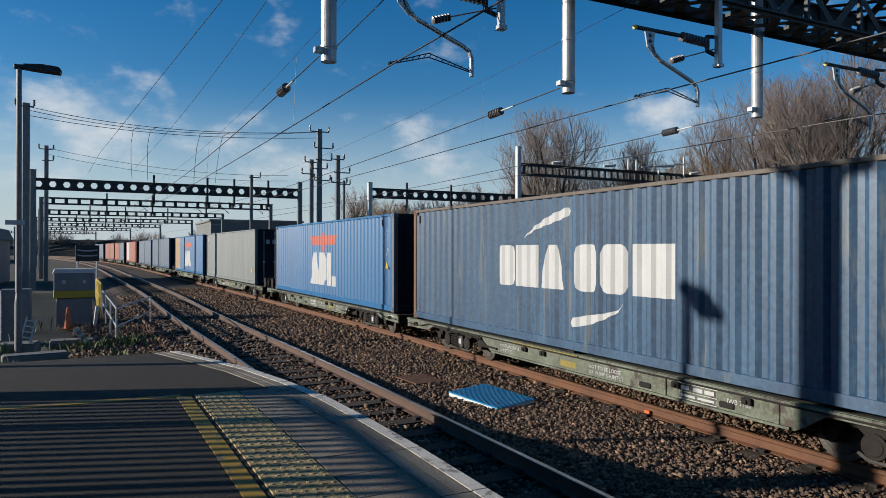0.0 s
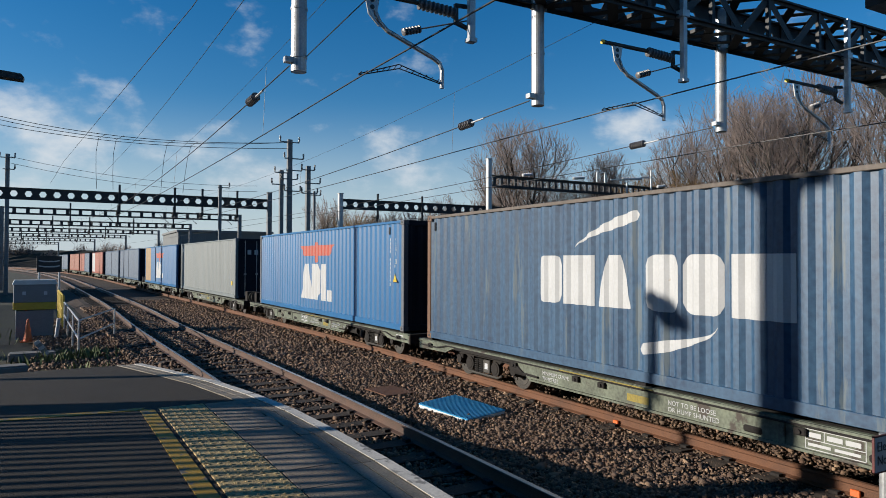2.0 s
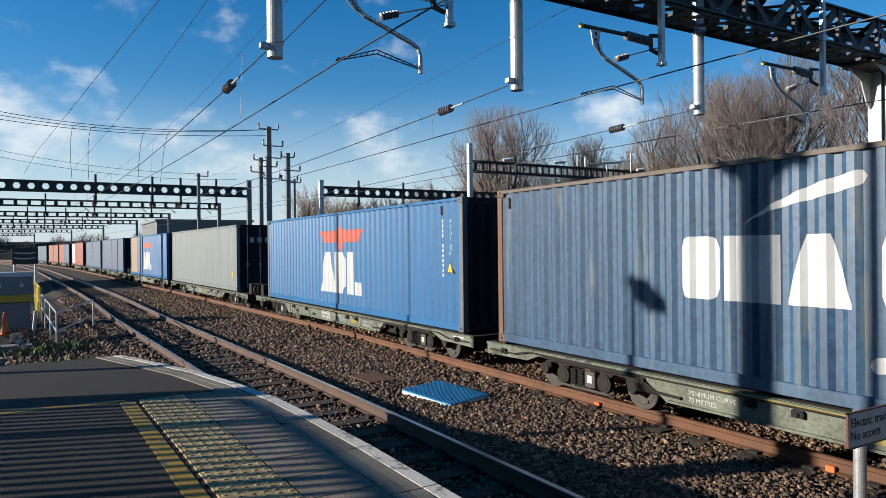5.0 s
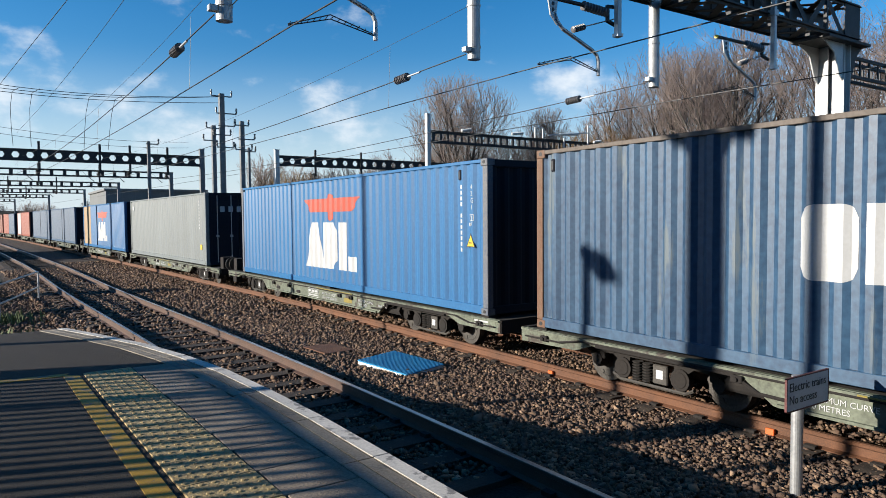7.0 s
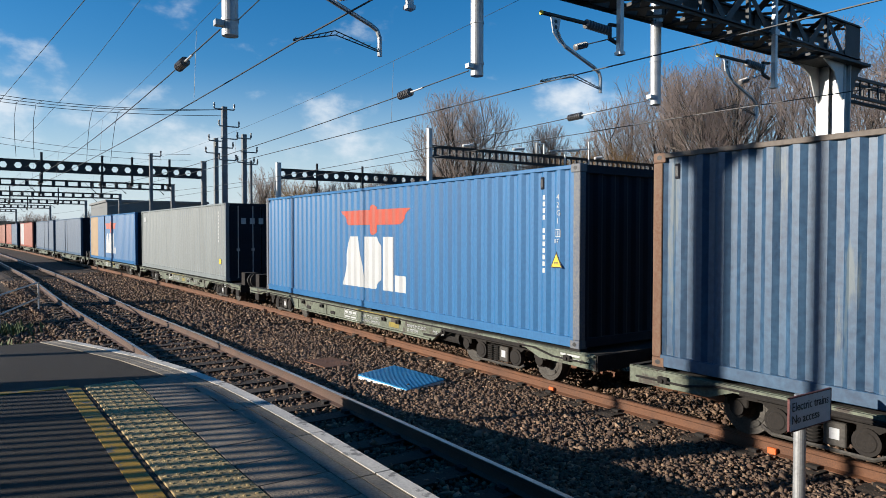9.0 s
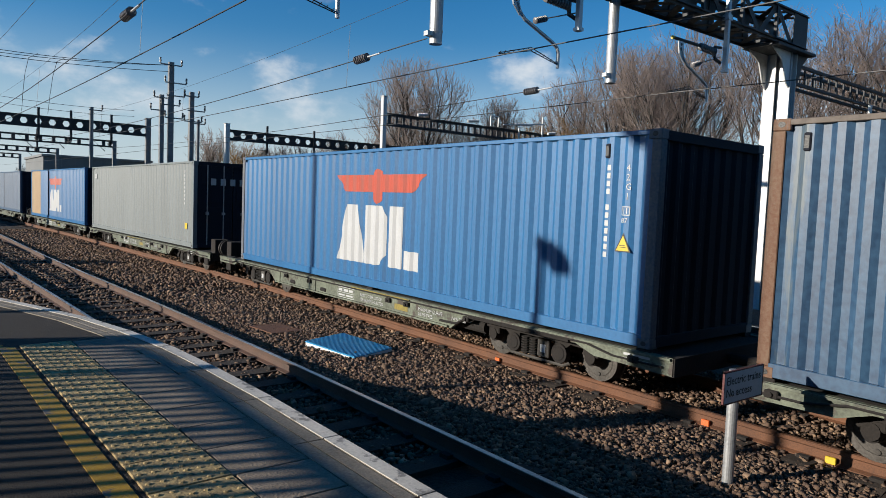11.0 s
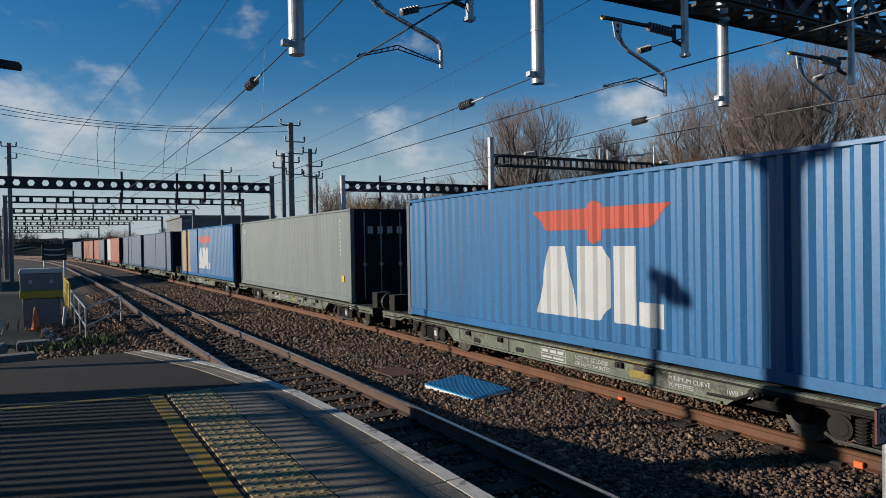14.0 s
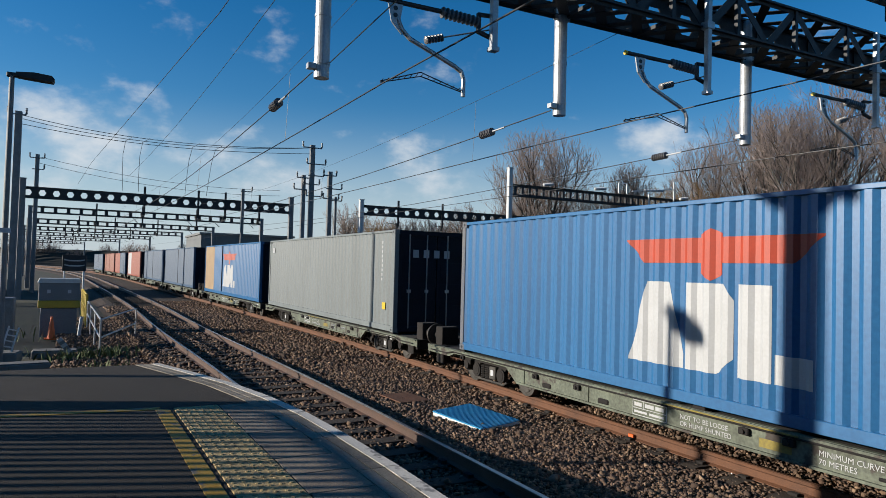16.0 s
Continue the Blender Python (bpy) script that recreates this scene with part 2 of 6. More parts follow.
SIGN_WHITE = material("sign_grey_face", (0.459, 0.466, 0.481), (0.385, 0.392, 0.407), 0.5, scale=6, fine=50, bump=0.05)
BOARD_BLUE = material("blue_plastic_board", (0.035, 0.279, 0.499), (0.025, 0.209, 0.42), 0.45, scale=6, fine=50, bump=0.1)
BOARD_EDGE = material("white_foam_edge", (0.658, 0.674, 0.674), (0.533, 0.551, 0.551), 0.6, scale=6, fine=50, bump=0.1)
BARK = material("grey_brown_bark", (0.0695, 0.0609, 0.0533), (0.0348, 0.0301, 0.0267), 0.95, scale=2, fine=14, bump=0.5)
TWIG = material("bare_twigs", (0.262, 0.208, 0.184), (0.173, 0.138, 0.122), 0.9, scale=0.5, fine=3, bump=0.0)
WILLOW = material("tawny_twigs", (0.193, 0.115, 0.0446), (0.119, 0.0744, 0.0298), 0.9, scale=0.5, fine=3, bump=0.0)
IVY = material("ivy_leaves", (0.05, 0.075, 0.025), (0.025, 0.04, 0.014), 0.7, scale=1, fine=6, bump=0.0)
SCRUB = material("yellow_green_scrub", (0.19, 0.17, 0.05), (0.11, 0.095, 0.035), 0.9, scale=0.6, fine=5, bump=0.4)
HEDGE = material("dark_hedge", (0.0315, 0.0306, 0.0198), (0.0162, 0.0153, 0.0108), 0.95, scale=0.8, fine=6, bump=0.6)
WEED = material("weed_leaves", (0.10, 0.13, 0.04), (0.06, 0.08, 0.03), 0.8, scale=3, fine=20, bump=0.0)
CONCRETE = material("stained_concrete", (0.20, 0.19, 0.175), (0.12, 0.115, 0.105), 0.85, scale=2, fine=40, bump=0.3)
CABINET_GREY = material("grey_cabinet_paint", (0.17, 0.18, 0.19), (0.12, 0.127, 0.135), 0.5, scale=2, fine=30, bump=0.08)
ORANGE = material("orange_plastic", (0.70, 0.13, 0.025), (0.55, 0.10, 0.02), 0.5)
RAIL_YELLOW = material("yellow_handrail_paint", (0.459, 0.326, 0.0222), (0.355, 0.244, 0.0222), 0.5)
FAR_WALL = material("far_building_cladding", (0.15, 0.155, 0.155), (0.12, 0.125, 0.125), 0.7, scale=0.4, fine=3, bump=0.05)


# ---- mesh helpers ----
def part(name, bm, mat, parent=None, label="", smooth=False, loc=None):
    me = bpy.data.meshes.new(name)
    bm.to_mesh(me)
    bm.free()
    return mesh_part(name, me, mat, parent, label, smooth, loc)


def mesh_part(name, me, mat, parent=None, label="", smooth=False, loc=None):
    if mat and not me.materials:
        me.materials.append(mat)
    if smooth:
        me.polygons.foreach_set("use_smooth", [True] * len(me.polygons))
    ob = new(name, me)
    if parent:
        ob.parent = parent
    if loc:
        ob.location = loc
    if label:
        ob["label"] = label
    return ob


def thing(name, label, category, m=None, group="", kind=""):
    ob = tagged(new(name), label, category, group, kind)
    ob.empty_display_size = 0.2
    if m:
        ob.matrix_world = m
    return ob


def box(bm, x0, x1, y0, y1, z0, z1, m=None, bevel=0.0):
    r = bmesh.ops.create_cube(bm, size=1.0)
    vs = r["verts"]
    for v in vs:
        v.co = Vector(((x0 + x1) / 2 + v.co.x * (x1 - x0), (y0 + y1) / 2 + v.co.y * (y1 - y0), (z0 + z1) / 2 + v.co.z * (z1 - z0)))
    if m:
        bmesh.ops.transform(bm, matrix=m, verts=vs)
    if bevel:
        es = list({e for v in vs for e in v.link_edges})
        bmesh.ops.bevel(bm, geom=es, offset=bevel, segments=1, affect="EDGES")
    return bm


def rod(bm, a, b, r0, r1=None, seg=8, caps=True):
    a, b = Vector(a), Vector(b)
    d = b - a
    if d.length < 1e-6:
        return bm
    q = d.to_track_quat("Z", "Y").to_matrix().to_4x4()
    m = Matrix.Translation((a + b) / 2) @ q
    bmesh.ops.create_cone(bm, cap_ends=caps, segments=seg, radius1=r0, radius2=r0 if r1 is None else r1, depth=d.length, matrix=m)
    return bm


def pipe(bm, pts, r, seg=8):
    """A round tube through points, with mitred rings."""
    pts = [Vector(p) for p in pts]
    rings = []
    for i, p in enumerate(pts):
        d = (pts[min(i + 1, len(pts) - 1)] - pts[max(i - 1, 0)]).normalized()
        u = d.cross(Vector((0.13, 0.27, 1)))
        u.normalize()
        w = d.cross(u)
        rings.append([bm.verts.new(p + r * (math.cos(2 * math.pi * k / seg) * u + math.sin(2 * math.pi * k / seg) * w)) for k in range(seg)])
    for a, b in zip(rings, rings[1:]):
        for k in range(seg):
            bm.faces.new((a[k], a[(k + 1) % seg], b[(k + 1) % seg], b[k]))
    bm.faces.new(rings[0][::-1])
    bm.faces.new(rings[-1])
    return bm


def prism(bm, outline, axis, a, b):
    """Extrude a 2D outline along an axis from a to b. axis x: (y, z); y: (x, z); z: (x, y)."""
    def at(p, c):
        return {"x": (c, p[0], p[1]), "y": (p[0], c, p[1]), "z": (p[0], p[1], c)}[axis]
    lo, hi = [bm.verts.new(at(p, a)) for p in outline], [bm.verts.new(at(p, b)) for p in outline]
    n = len(outline)
    bm.faces.new(lo)
    bm.faces.new(hi[::-1])
    for i in range(n):
        bm.faces.new((lo[i], hi[i], hi[(i + 1) % n], lo[(i + 1) % n]))
    bmesh.ops.recalc_face_normals(bm, faces=bm.faces[:])
    return bm


def bm_new():
    return bmesh.new()


def words(name, text, size, mat, parent, m, label="", align="LEFT"):
    """Raised lettering in the built-in font, as a mesh."""
    cu = bpy.data.curves.new(name, "FONT")
    cu.body, cu.size, cu.extrude, cu.align_x, cu.resolution_u = text, size, 0.001, align, 2
    tmp = bpy.data.objects.new(name + "_tmp", cu)
    scene.collection.objects.link(tmp)
    bpy.context.view_layer.update()
    me = bpy.data.meshes.new_from_object(tmp.evaluated_get(bpy.context.evaluated_depsgraph_get()))
    bpy.data.objects.remove(tmp)
    ob = mesh_part(name, me, mat, parent, label)
    ob.matrix_local = m
    return ob


# ---- the railway's line: all tracks follow one curve ----
def bend(s):
    s = max(s, -20.0)
    d = 0.00065 * s * s if s < 40 else 1.04 + 0.052 * (s - 40)
    return d + (0.0006 * (s - 85) ** 2 if s > 85 else 0)


def slope(s):
    return (bend(s + 0.5) - bend(s - 0.5))


def on_line(s, off, z=0.0):
    k = slope(s)
    return Vector((off - bend(s), s + off * k * 0.0, z))


def line_pose(s, off, z=0.0):
    return Matrix.Translation(on_line(s, off, z)) @ Matrix.Rotation(math.atan(slope(s)), 4, "Z")


def near_off(s):
    """The platform track swings a little towards the platform end."""
    return 3.42 - 0.28 * math.exp(-((s - 25) / 11) ** 2)


FREIGHT, THIRD = 7.97, 12.9
GROUND_Z = -0.34


def freight_off(s):
    """The freight track runs straight past the platform end before it joins the curve."""
    return FREIGHT + 0.11 * math.exp(-((s - 17) / 6) ** 2)


def sweep(outline, offs, s_list, z=0.0):
    """A profile (x, z) swept along the line at an offset, as a bmesh."""
    bm = bmesh.new()
    rings = []
    for s in s_list:
        o = offs(s) if callable(offs) else offs
        m = line_pose(s, o, z)
        rings.append([bm.verts.new(m @ Vector((p[0], 0, p[1]))) for p in outline])
    n = len(outline)
    for a, b in zip(rings, rings[1:]):
        for i in range(n):
            bm.faces.new((a[i], a[(i + 1) % n], b[(i + 1) % n], b[i]))
    bm.faces.new(rings[0][::-1])
    bm.faces.new(rings[-1])
    bmesh.ops.recalc_face_normals(bm, faces=bm.faces[:])
    return bm


def steps(a, b, near=1.0):
    out, s = [], a
    while s < b:
        out.append(s)
        s += max(near, abs(s) * 0.04)
    return out + [b]


# ---- ground ----
def build_ground():
    bm = bm_new()
    xs = [-3000, -300, -60, -20, -9, 0, 10, 24, 60, 300, 3000]
    ys = [-3000, -300, -60, -10, 20, 60, 120, 300, 900, 3000]
    grid = [[bm.verts.new((x, y, GROUND_Z - 0.12)) for x in xs] for y in ys]
    for j in range(len(ys) - 1):
        for i in range(len(xs) - 1):
            bm.faces.new((grid[j][i], grid[j][i + 1], grid[j + 1][i + 1], grid[j + 1][i]))
    tagged(part("ground", bm, GRASS_GROUND), "rough grassy ground beside the railway", "ground", kind="structure")
    bed = sweep([(-7.0, -0.16), (-4.6, -0.12), (-4.1, 0.10), (-1.3, 0.11), (0.6, 0.13), (0.9, 0.17), (3.2, 0.17), (4.4, 0.12), (11.8, 0.12), (13.0, -0.2)], 6.0, steps(-30, 320), GROUND_Z)
    tagged(part("track_bed", bed, BALLAST_BED), "dark compacted ballast bed under the tracks", "track bed", kind="structure")


build_ground()

RAIL_OUTLINE = [(-0.07, -0.16), (0.07, -0.16), (0.07, -0.15), (0.018, -0.13), (0.012, -0.05), (0.035, -0.035), (0.036, -0.004),
                (0.03, 0.0), (-0.03, 0.0), (-0.036, -0.004), (-0.035, -0.035), (-0.012, -0.05), (-0.018, -0.13), (-0.07, -0.15)]


def build_track(name, offs, mat, head, label, s0=-25, s1=310, sleeper_end=70, head_mat=None):
    tr = thing(name, label, "railway track", kind="structure")
    o = offs if callable(offs) else (lambda s: offs)
    for side in (-0.7525, 0.7525):
        r = part("rail", sweep(RAIL_OUTLINE, lambda s, d=side: o(s) + d, steps(s0, s1, 1.5)), mat, tr)
        part("rail_head", sweep([(-0.028, 0.0), (0.028, 0.0), (0.026, 0.004), (-0.026, 0.004)], lambda s, d=side: o(s) + d, steps(s0, s1, 1.5)),
             head, r, "running surface of the rail")
    bm = bm_new()
    prism(bm, [(-1.25, -0.31), (1.25, -0.31), (1.25, -0.17), (1.05, -0.13), (0.55, -0.15), (-0.55, -0.15), (-1.05, -0.13), (-1.25, -0.17)], "y", -0.13, 0.13)
    me = bpy.data.meshes.new("sleeper")
    bm.to_mesh(me)
    bm.free()
    clip = bm_new()
    for side in (-0.7525, 0.7525):
        for d in (-0.11, 0.11):
            box(clip, side + d - 0.035, side + d + 0.035, -0.06, 0.06, -0.165, -0.105)
    cme = bpy.data.meshes.new("rail_clip")
    clip.to_mesh(cme)
    clip.free()
    s = 1.0
    while s < sleeper_end:
        sl = mesh_part("sleeper", me, SLEEPER, tr)
        sl.matrix_local = line_pose(s, o(s), 0) @ pose(0, 0, random.uniform(-0.028, -0.012), 0, 0, random.uniform(-0.4, 0.4))
        if s < 26:
            mesh_part("rail_clips", cme, GRIME, sl)
        s += 0.66
    return tr


build_track("platform_track", near_off, BROWN_RAIL, RAIL_HEAD, "platform-side track with brown rails on concrete sleepers")
build_track("freight_track", freight_off, RUST_RAIL, RUST_RAIL, "freight track with orange rusted rails on ballast")
build_track("far_track", THIRD, BROWN_RAIL, RAIL_HEAD, "running track beyond the freight train", sleeper_end=12)


# ---- platform ----
P_Z = 0.915
EDGE = [(-12.0, 1.95), (2.0, 1.95), (4.7, 1.92), (6.5, 1.78), (8.1, 1.42), (9.75, 0.82)]  # y, x of the platform's edge


def edge_x(y):
    for (y0, x0), (y1, x1) in zip(EDGE, EDGE[1:]):
        if y <= y1:
            return x0 + (x1 - x0) * (y - y0) / (y1 - y0)
    return EDGE[-1][1]


def build_platform():
    pl = thing("platform", "tarmac station platform with concrete coping and tactile strip", "platform", kind="structure")
    bm = bm_new()
    outline = [(-9.0, -12.0)] + [(x - 0.26, y) for y, x in EDGE] + [(-3.0, 9.6), (-3.0, 13.0), (-9.0, 13.0)]
    prism(bm, outline, "z", GROUND_Z - 0.1, P_Z - 0.006)
    part("platform_body", bm, ASPHALT, pl)
    wall = bm_new()
    outline = [(x - 0.12, y) for y, x in EDGE] + [(x - 0.25, y) for y, x in EDGE[::-1]]
    prism(wall, outline, "z", GROUND_Z - 0.1, P_Z - 0.09)
    part("platform_wall", wall, BRICK_WALL, pl, "dark brick platform face")
    # two rows of coping, the outer white and worn
    y = -3.0
    while y < 9.7:
        y1 = min(y + 0.91, 9.75)
        bm = bm_new()
        g = 0.006
        for a, b in ((0.30, 0.205), (0.195, 0.115), (0.105, 0.0)):
            prism(bm, [(edge_x(y + g) - a, y + g), (edge_x(y + g) - b, y + g), (edge_x(y1 - g) - b, y1 - g), (edge_x(y1 - g) - a, y1 - g)], "z", P_Z - 0.085, P_Z + 0.002)
        part("coping_stone", bm, COPING, pl)
        bm = bm_new()
        prism(bm, [(edge_x(y + g) - 0.102, y + g), (edge_x(y + g) - 0.004, y + g), (edge_x(y1 - g) - 0.004, y1 - g), (edge_x(y1 - g) - 0.102, y1 - g)], "z", P_Z + 0.002, P_Z + 0.006)
        part("edge_line", bm, WHITE_WORN, pl, "worn white edge line")
        y = y1
    # rows of grey pavers between the coping and the tactile strip, and the tactile pavers with blisters
    def strip(y):
        return 0.908 - 0.033 * (y - 6.7)
    tb = bm_new()
    box(tb, -0.197, 0.197, -0.197, 0.197, -0.03, 0.004, bevel=0.003)
    for i in range(6):
        for j in range(6):
            bmesh.ops.create_cone(tb, cap_ends=True, segments=6, radius1=0.016, radius2=0.010, depth=0.006,
                                  matrix=Matrix.Translation((-0.165 + 0.066 * i, -0.165 + 0.066 * j, 0.0065)))
    tme = bpy.data.meshes.new("tactile_paver")
    tb.to_mesh(tme)
    tb.free()
    y = -1.05
    while y < 6.6:
        t = mesh_part("tactile_paver", tme, TACTILE, pl)
        t.matrix_local = pose(strip(y), y, P_Z + random.uniform(-0.002, 0.002), 0, 0, 1.9)
        x0, x1 = strip(y) + 0.206, edge_x(y) - 0.306
        if x1 > x0 + 0.05:
            bm = bm_new()
            box(bm, x0, x1, y - 0.195, y + 0.195, P_Z - 0.03, P_Z + 0.002 + random.uniform(-0.001, 0.001), bevel=0.003)
            part("paver", bm, PAVER, pl)
        y += 0.4
    # yellow lines: along the strip, then across the platform
    bm = bm_new()
    prism(bm, [(0.815, -1.0), (0.925, -1.0), (0.675, 6.70), (0.55, 6.80)], "z", P_Z - 0.006, P_Z - 0.001)
    part("yellow_line", bm, YELLOW_PAINT, pl)
    bm = bm_new()
    prism(bm, [(-8.9, 7.60), (-8.9, 7.71), (0.60, 6.84), (0.545, 6.74)], "z", P_Z - 0.006, P_Z - 0.001)
    part("yellow_line", bm, YELLOW_PAINT, pl)


WHITE_WORN = material("worn_white_paint", (0.58, 0.55, 0.49), (0.42, 0.40, 0.36), 0.8, scale=4, fine=50, bump=0.2, spots=(0.2, 0.19, 0.175), spot_level=0.55, spot_scale=7)
build_platform()


# ---- train ----
C_LEN, C_WID, C_BOT, C_TOP = 12.192, 2.438, 0.655, 3.246
PITCH, DEPTH = 0.2785, 0.036


def rib_breaks(y0, y1):
    """Break points of the trapezoid ribs: y and depth inwards."""
    out, n = [], max(1, round((y1 - y0) / PITCH))
    p = (y1 - y0) / n
    for i in range(n):
        a = y0 + i * p
        out += [(a + 0.0 * p, 0.0), (a + 0.27 * p, 0.0), (a + 0.5 * p, DEPTH), (a + 0.77 * p, DEPTH)]
    return out + [(y1, 0.0)]


def rib_depth(breaks, y):
    for (a, d0), (b, d1) in zip(breaks, breaks[1:]):
        if a <= y <= b:
            return d0 + (d1 - d0) * (y - a) / max(b - a, 1e-6)
    return 0.0


def ribbed_side(y0, y1, z0, z1, x, inward):
    bm = bm_new()
    br = rib_breaks(y0, y1)
    cols = [(bm.verts.new((x + inward * d, y, z0)), bm.verts.new((x + inward * d, y, z1))) for y, d in br]
    for a, b in zip(cols, cols[1:]):
        bm.faces.new((a[0], b[0], b[1], a[1]) if inward > 0 else (a[0], a[1], b[1], b[0]))
    return bm


def painted(name, mat, parent, length, spans, label=""):
    """Paint on the ribbed side facing the platform: spans are (y0, y1, low, high), low and high functions of y. It follows the ribs."""
    half = length / 2
    br = rib_breaks(-half + 0.12, half - 0.12)
    bm = bm_new()
    x = -C_WID / 2 + 0.012 - 0.003
    for y0, y1, lo, hi in spans:
        n = max(1, int((y1 - y0) / 0.04))
        ys = sorted({y0, y1, *[y0 + (y1 - y0) * k / n for k in range(n)], *[b for b, _ in br if y0 < b < y1]})
        cols = [(bm.verts.new((x + rib_depth(br, y), y, lo(y))), bm.verts.new((x + rib_depth(br, y), y, hi(y)))) for y in ys]
        for a, b in zip(cols, cols[1:]):
            bm.faces.new((a[0], b[0], b[1], a[1]))
    return part(name, bm, mat, parent, label)


def flat(v):
    return lambda y: v


def lerp(y0, v0, y1, v1):
    return lambda y: v0 + (v1 - v0) * (y - y0) / (y1 - y0)


def build_container(label, paint, length=C_LEN, post=None, end=None, roof=None, doors=False):
    """A ribbed steel box: local y along the train, z from the rail."""
    c = thing("shipping_container", label, "shipping container", group="containers on the train")
    h, w = length / 2, C_WID / 2
    post, end, roof = post or paint, end or paint, roof or paint
    part("side_panel", ribbed_side(-h + 0.12, h - 0.12, C_BOT + 0.15, C_TOP - 0.06, -w + 0.012, 1), paint, c)
    part("side_panel", ribbed_side(-h + 0.12, h - 0.12, C_BOT + 0.15, C_TOP - 0.06, w - 0.012, -1), paint, c)
    for sx in (-1, 1):
        bm = bm_new()
        box(bm, sx * w - (0.07 if sx > 0 else 0), sx * w + (0.07 if sx < 0 else 0), -h + 0.12, h - 0.12, C_BOT + 0.012, C_BOT + 0.155, bevel=0.006)
        part("bottom_rail", bm, paint, c)
        bm = bm_new()
        box(bm, sx * w - (0.06 if sx > 0 else 0), sx * w + (0.06 if sx < 0 else 0), -h + 0.12, h - 0.12, C_TOP - 0.066, C_TOP - 0.008, bevel=0.006)
        part("top_rail", bm, roof, c)
        for sy in (-1, 1):
            bm = bm_new()
            y0, y1 = sorted((sy * h, sy * (h - 0.13)))
            x0, x1 = sorted((sx * w, sx * (w - 0.12)))
            box(bm, x0, x1, y0, y1, C_BOT + 0.12, C_TOP - 0.12, bevel=0.008)
            part("corner_post", bm, post, c)
            for z0 in (C_BOT, C_TOP - 0.118):
                bm = bm_new()
                y0, y1 = sorted((sy * h, sy * (h - 0.178)))
                x0, x1 = sorted((sx * (w + 0.003), sx * (w - 0.162)))
                box(bm, x0, x1, y0, y1, z0, z0 + 0.118, bevel=0.008)
                cc = part("corner_casting", bm, post, c)
                # No hole is cut: a black plate stands for its dark inside.
                bm = bm_new()
                prism(bm, [(sy * (h - 0.089) + 0.038 * math.cos(a * math.pi / 4), z0 + 0.06 + 0.03 * math.sin(a * math.pi / 4)) for a in range(8)], "x", sx * (w + 0.0005), sx * (w + 0.0055))
                part("dark_casting_hole", bm, BLACK_MARK_HOLLOW, cc)
    bm = bm_new()
    cols = []
    n = int(length / 0.2)
    for i in range(n * 2 + 1):
        y = -h + 0.1 + (length - 0.2) * i / (2 * n)
        z = C_TOP - 0.03 + (0.02 if i % 2 else 0)
        cols.append((bm.verts.new((-w + 0.05, y, z)), bm.verts.new((w - 0.05, y, z))))
    for a, b in zip(cols, cols[1:]):
        bm.faces.new((a[0], a[1], b[1], b[0]))
    part("roof_panel", bm, roof, c)
    bm = bm_new()
    box(bm, -w + 0.06, w - 0.06, -h + 0.1, h - 0.1, C_BOT + 0.09, C_BOT + 0.14)
    part("floor_panel", bm, GRIME, c)
    for sy in (-1, 1):
        if sy < 0 and doors:
            for k in (-1, 1):
                bm = bm_new()
                x0, x1 = sorted((k * 0.012, k * (w - 0.13)))
                box(bm, x0, x1, -h + 0.03, -h + 0.08, C_BOT + 0.13, C_TOP - 0.13, bevel=0.008)
                d = part("door", bm, end, c)
                for q in range(4):
                    zz = C_BOT + 0.25 + q * 0.56
                    bm = bm_new()
                    box(bm, x0 + 0.1, x1 - 0.1, -h + 0.015, -h + 0.03, zz, zz + 0.42, bevel=0.01)
                    part("door_panel", bm, end, d)
                for xx in (0.3, 0.8):
                    bm = bm_new()
                    rod(bm, (k * xx, -h + 0.0, C_BOT + 0.1), (k * xx, -h + 0.0, C_TOP - 0.1), 0.017, seg=6)
                    box(bm, k * xx - 0.05, k * xx + 0.05, -h - 0.02, -h + 0.03, C_BOT + 1.0, C_BOT + 1.08)
                    part("locking_bar", bm, GALV, d)
        else:
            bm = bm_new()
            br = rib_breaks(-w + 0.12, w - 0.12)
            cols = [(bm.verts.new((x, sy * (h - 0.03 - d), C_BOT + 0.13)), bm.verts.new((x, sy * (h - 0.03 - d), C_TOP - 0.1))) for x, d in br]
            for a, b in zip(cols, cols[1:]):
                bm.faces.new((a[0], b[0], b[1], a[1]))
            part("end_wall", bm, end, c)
        bm = bm_new()
        y0, y1 = sorted((sy * h, sy * (h - 0.1)))
        box(bm, -w + 0.12, w - 0.12, y0, y1, C_TOP - 0.13, C_TOP - 0.01, bevel=0.006)
        part("end_header", bm, end, c)
        bm = bm_new()
        box(bm, -w + 0.12, w - 0.12, y0, y1, C_BOT + 0.01, C_BOT + 0.14, bevel=0.006)
        part("end_sill", bm, end, c)
    return c


WHEEL_R = 0.29


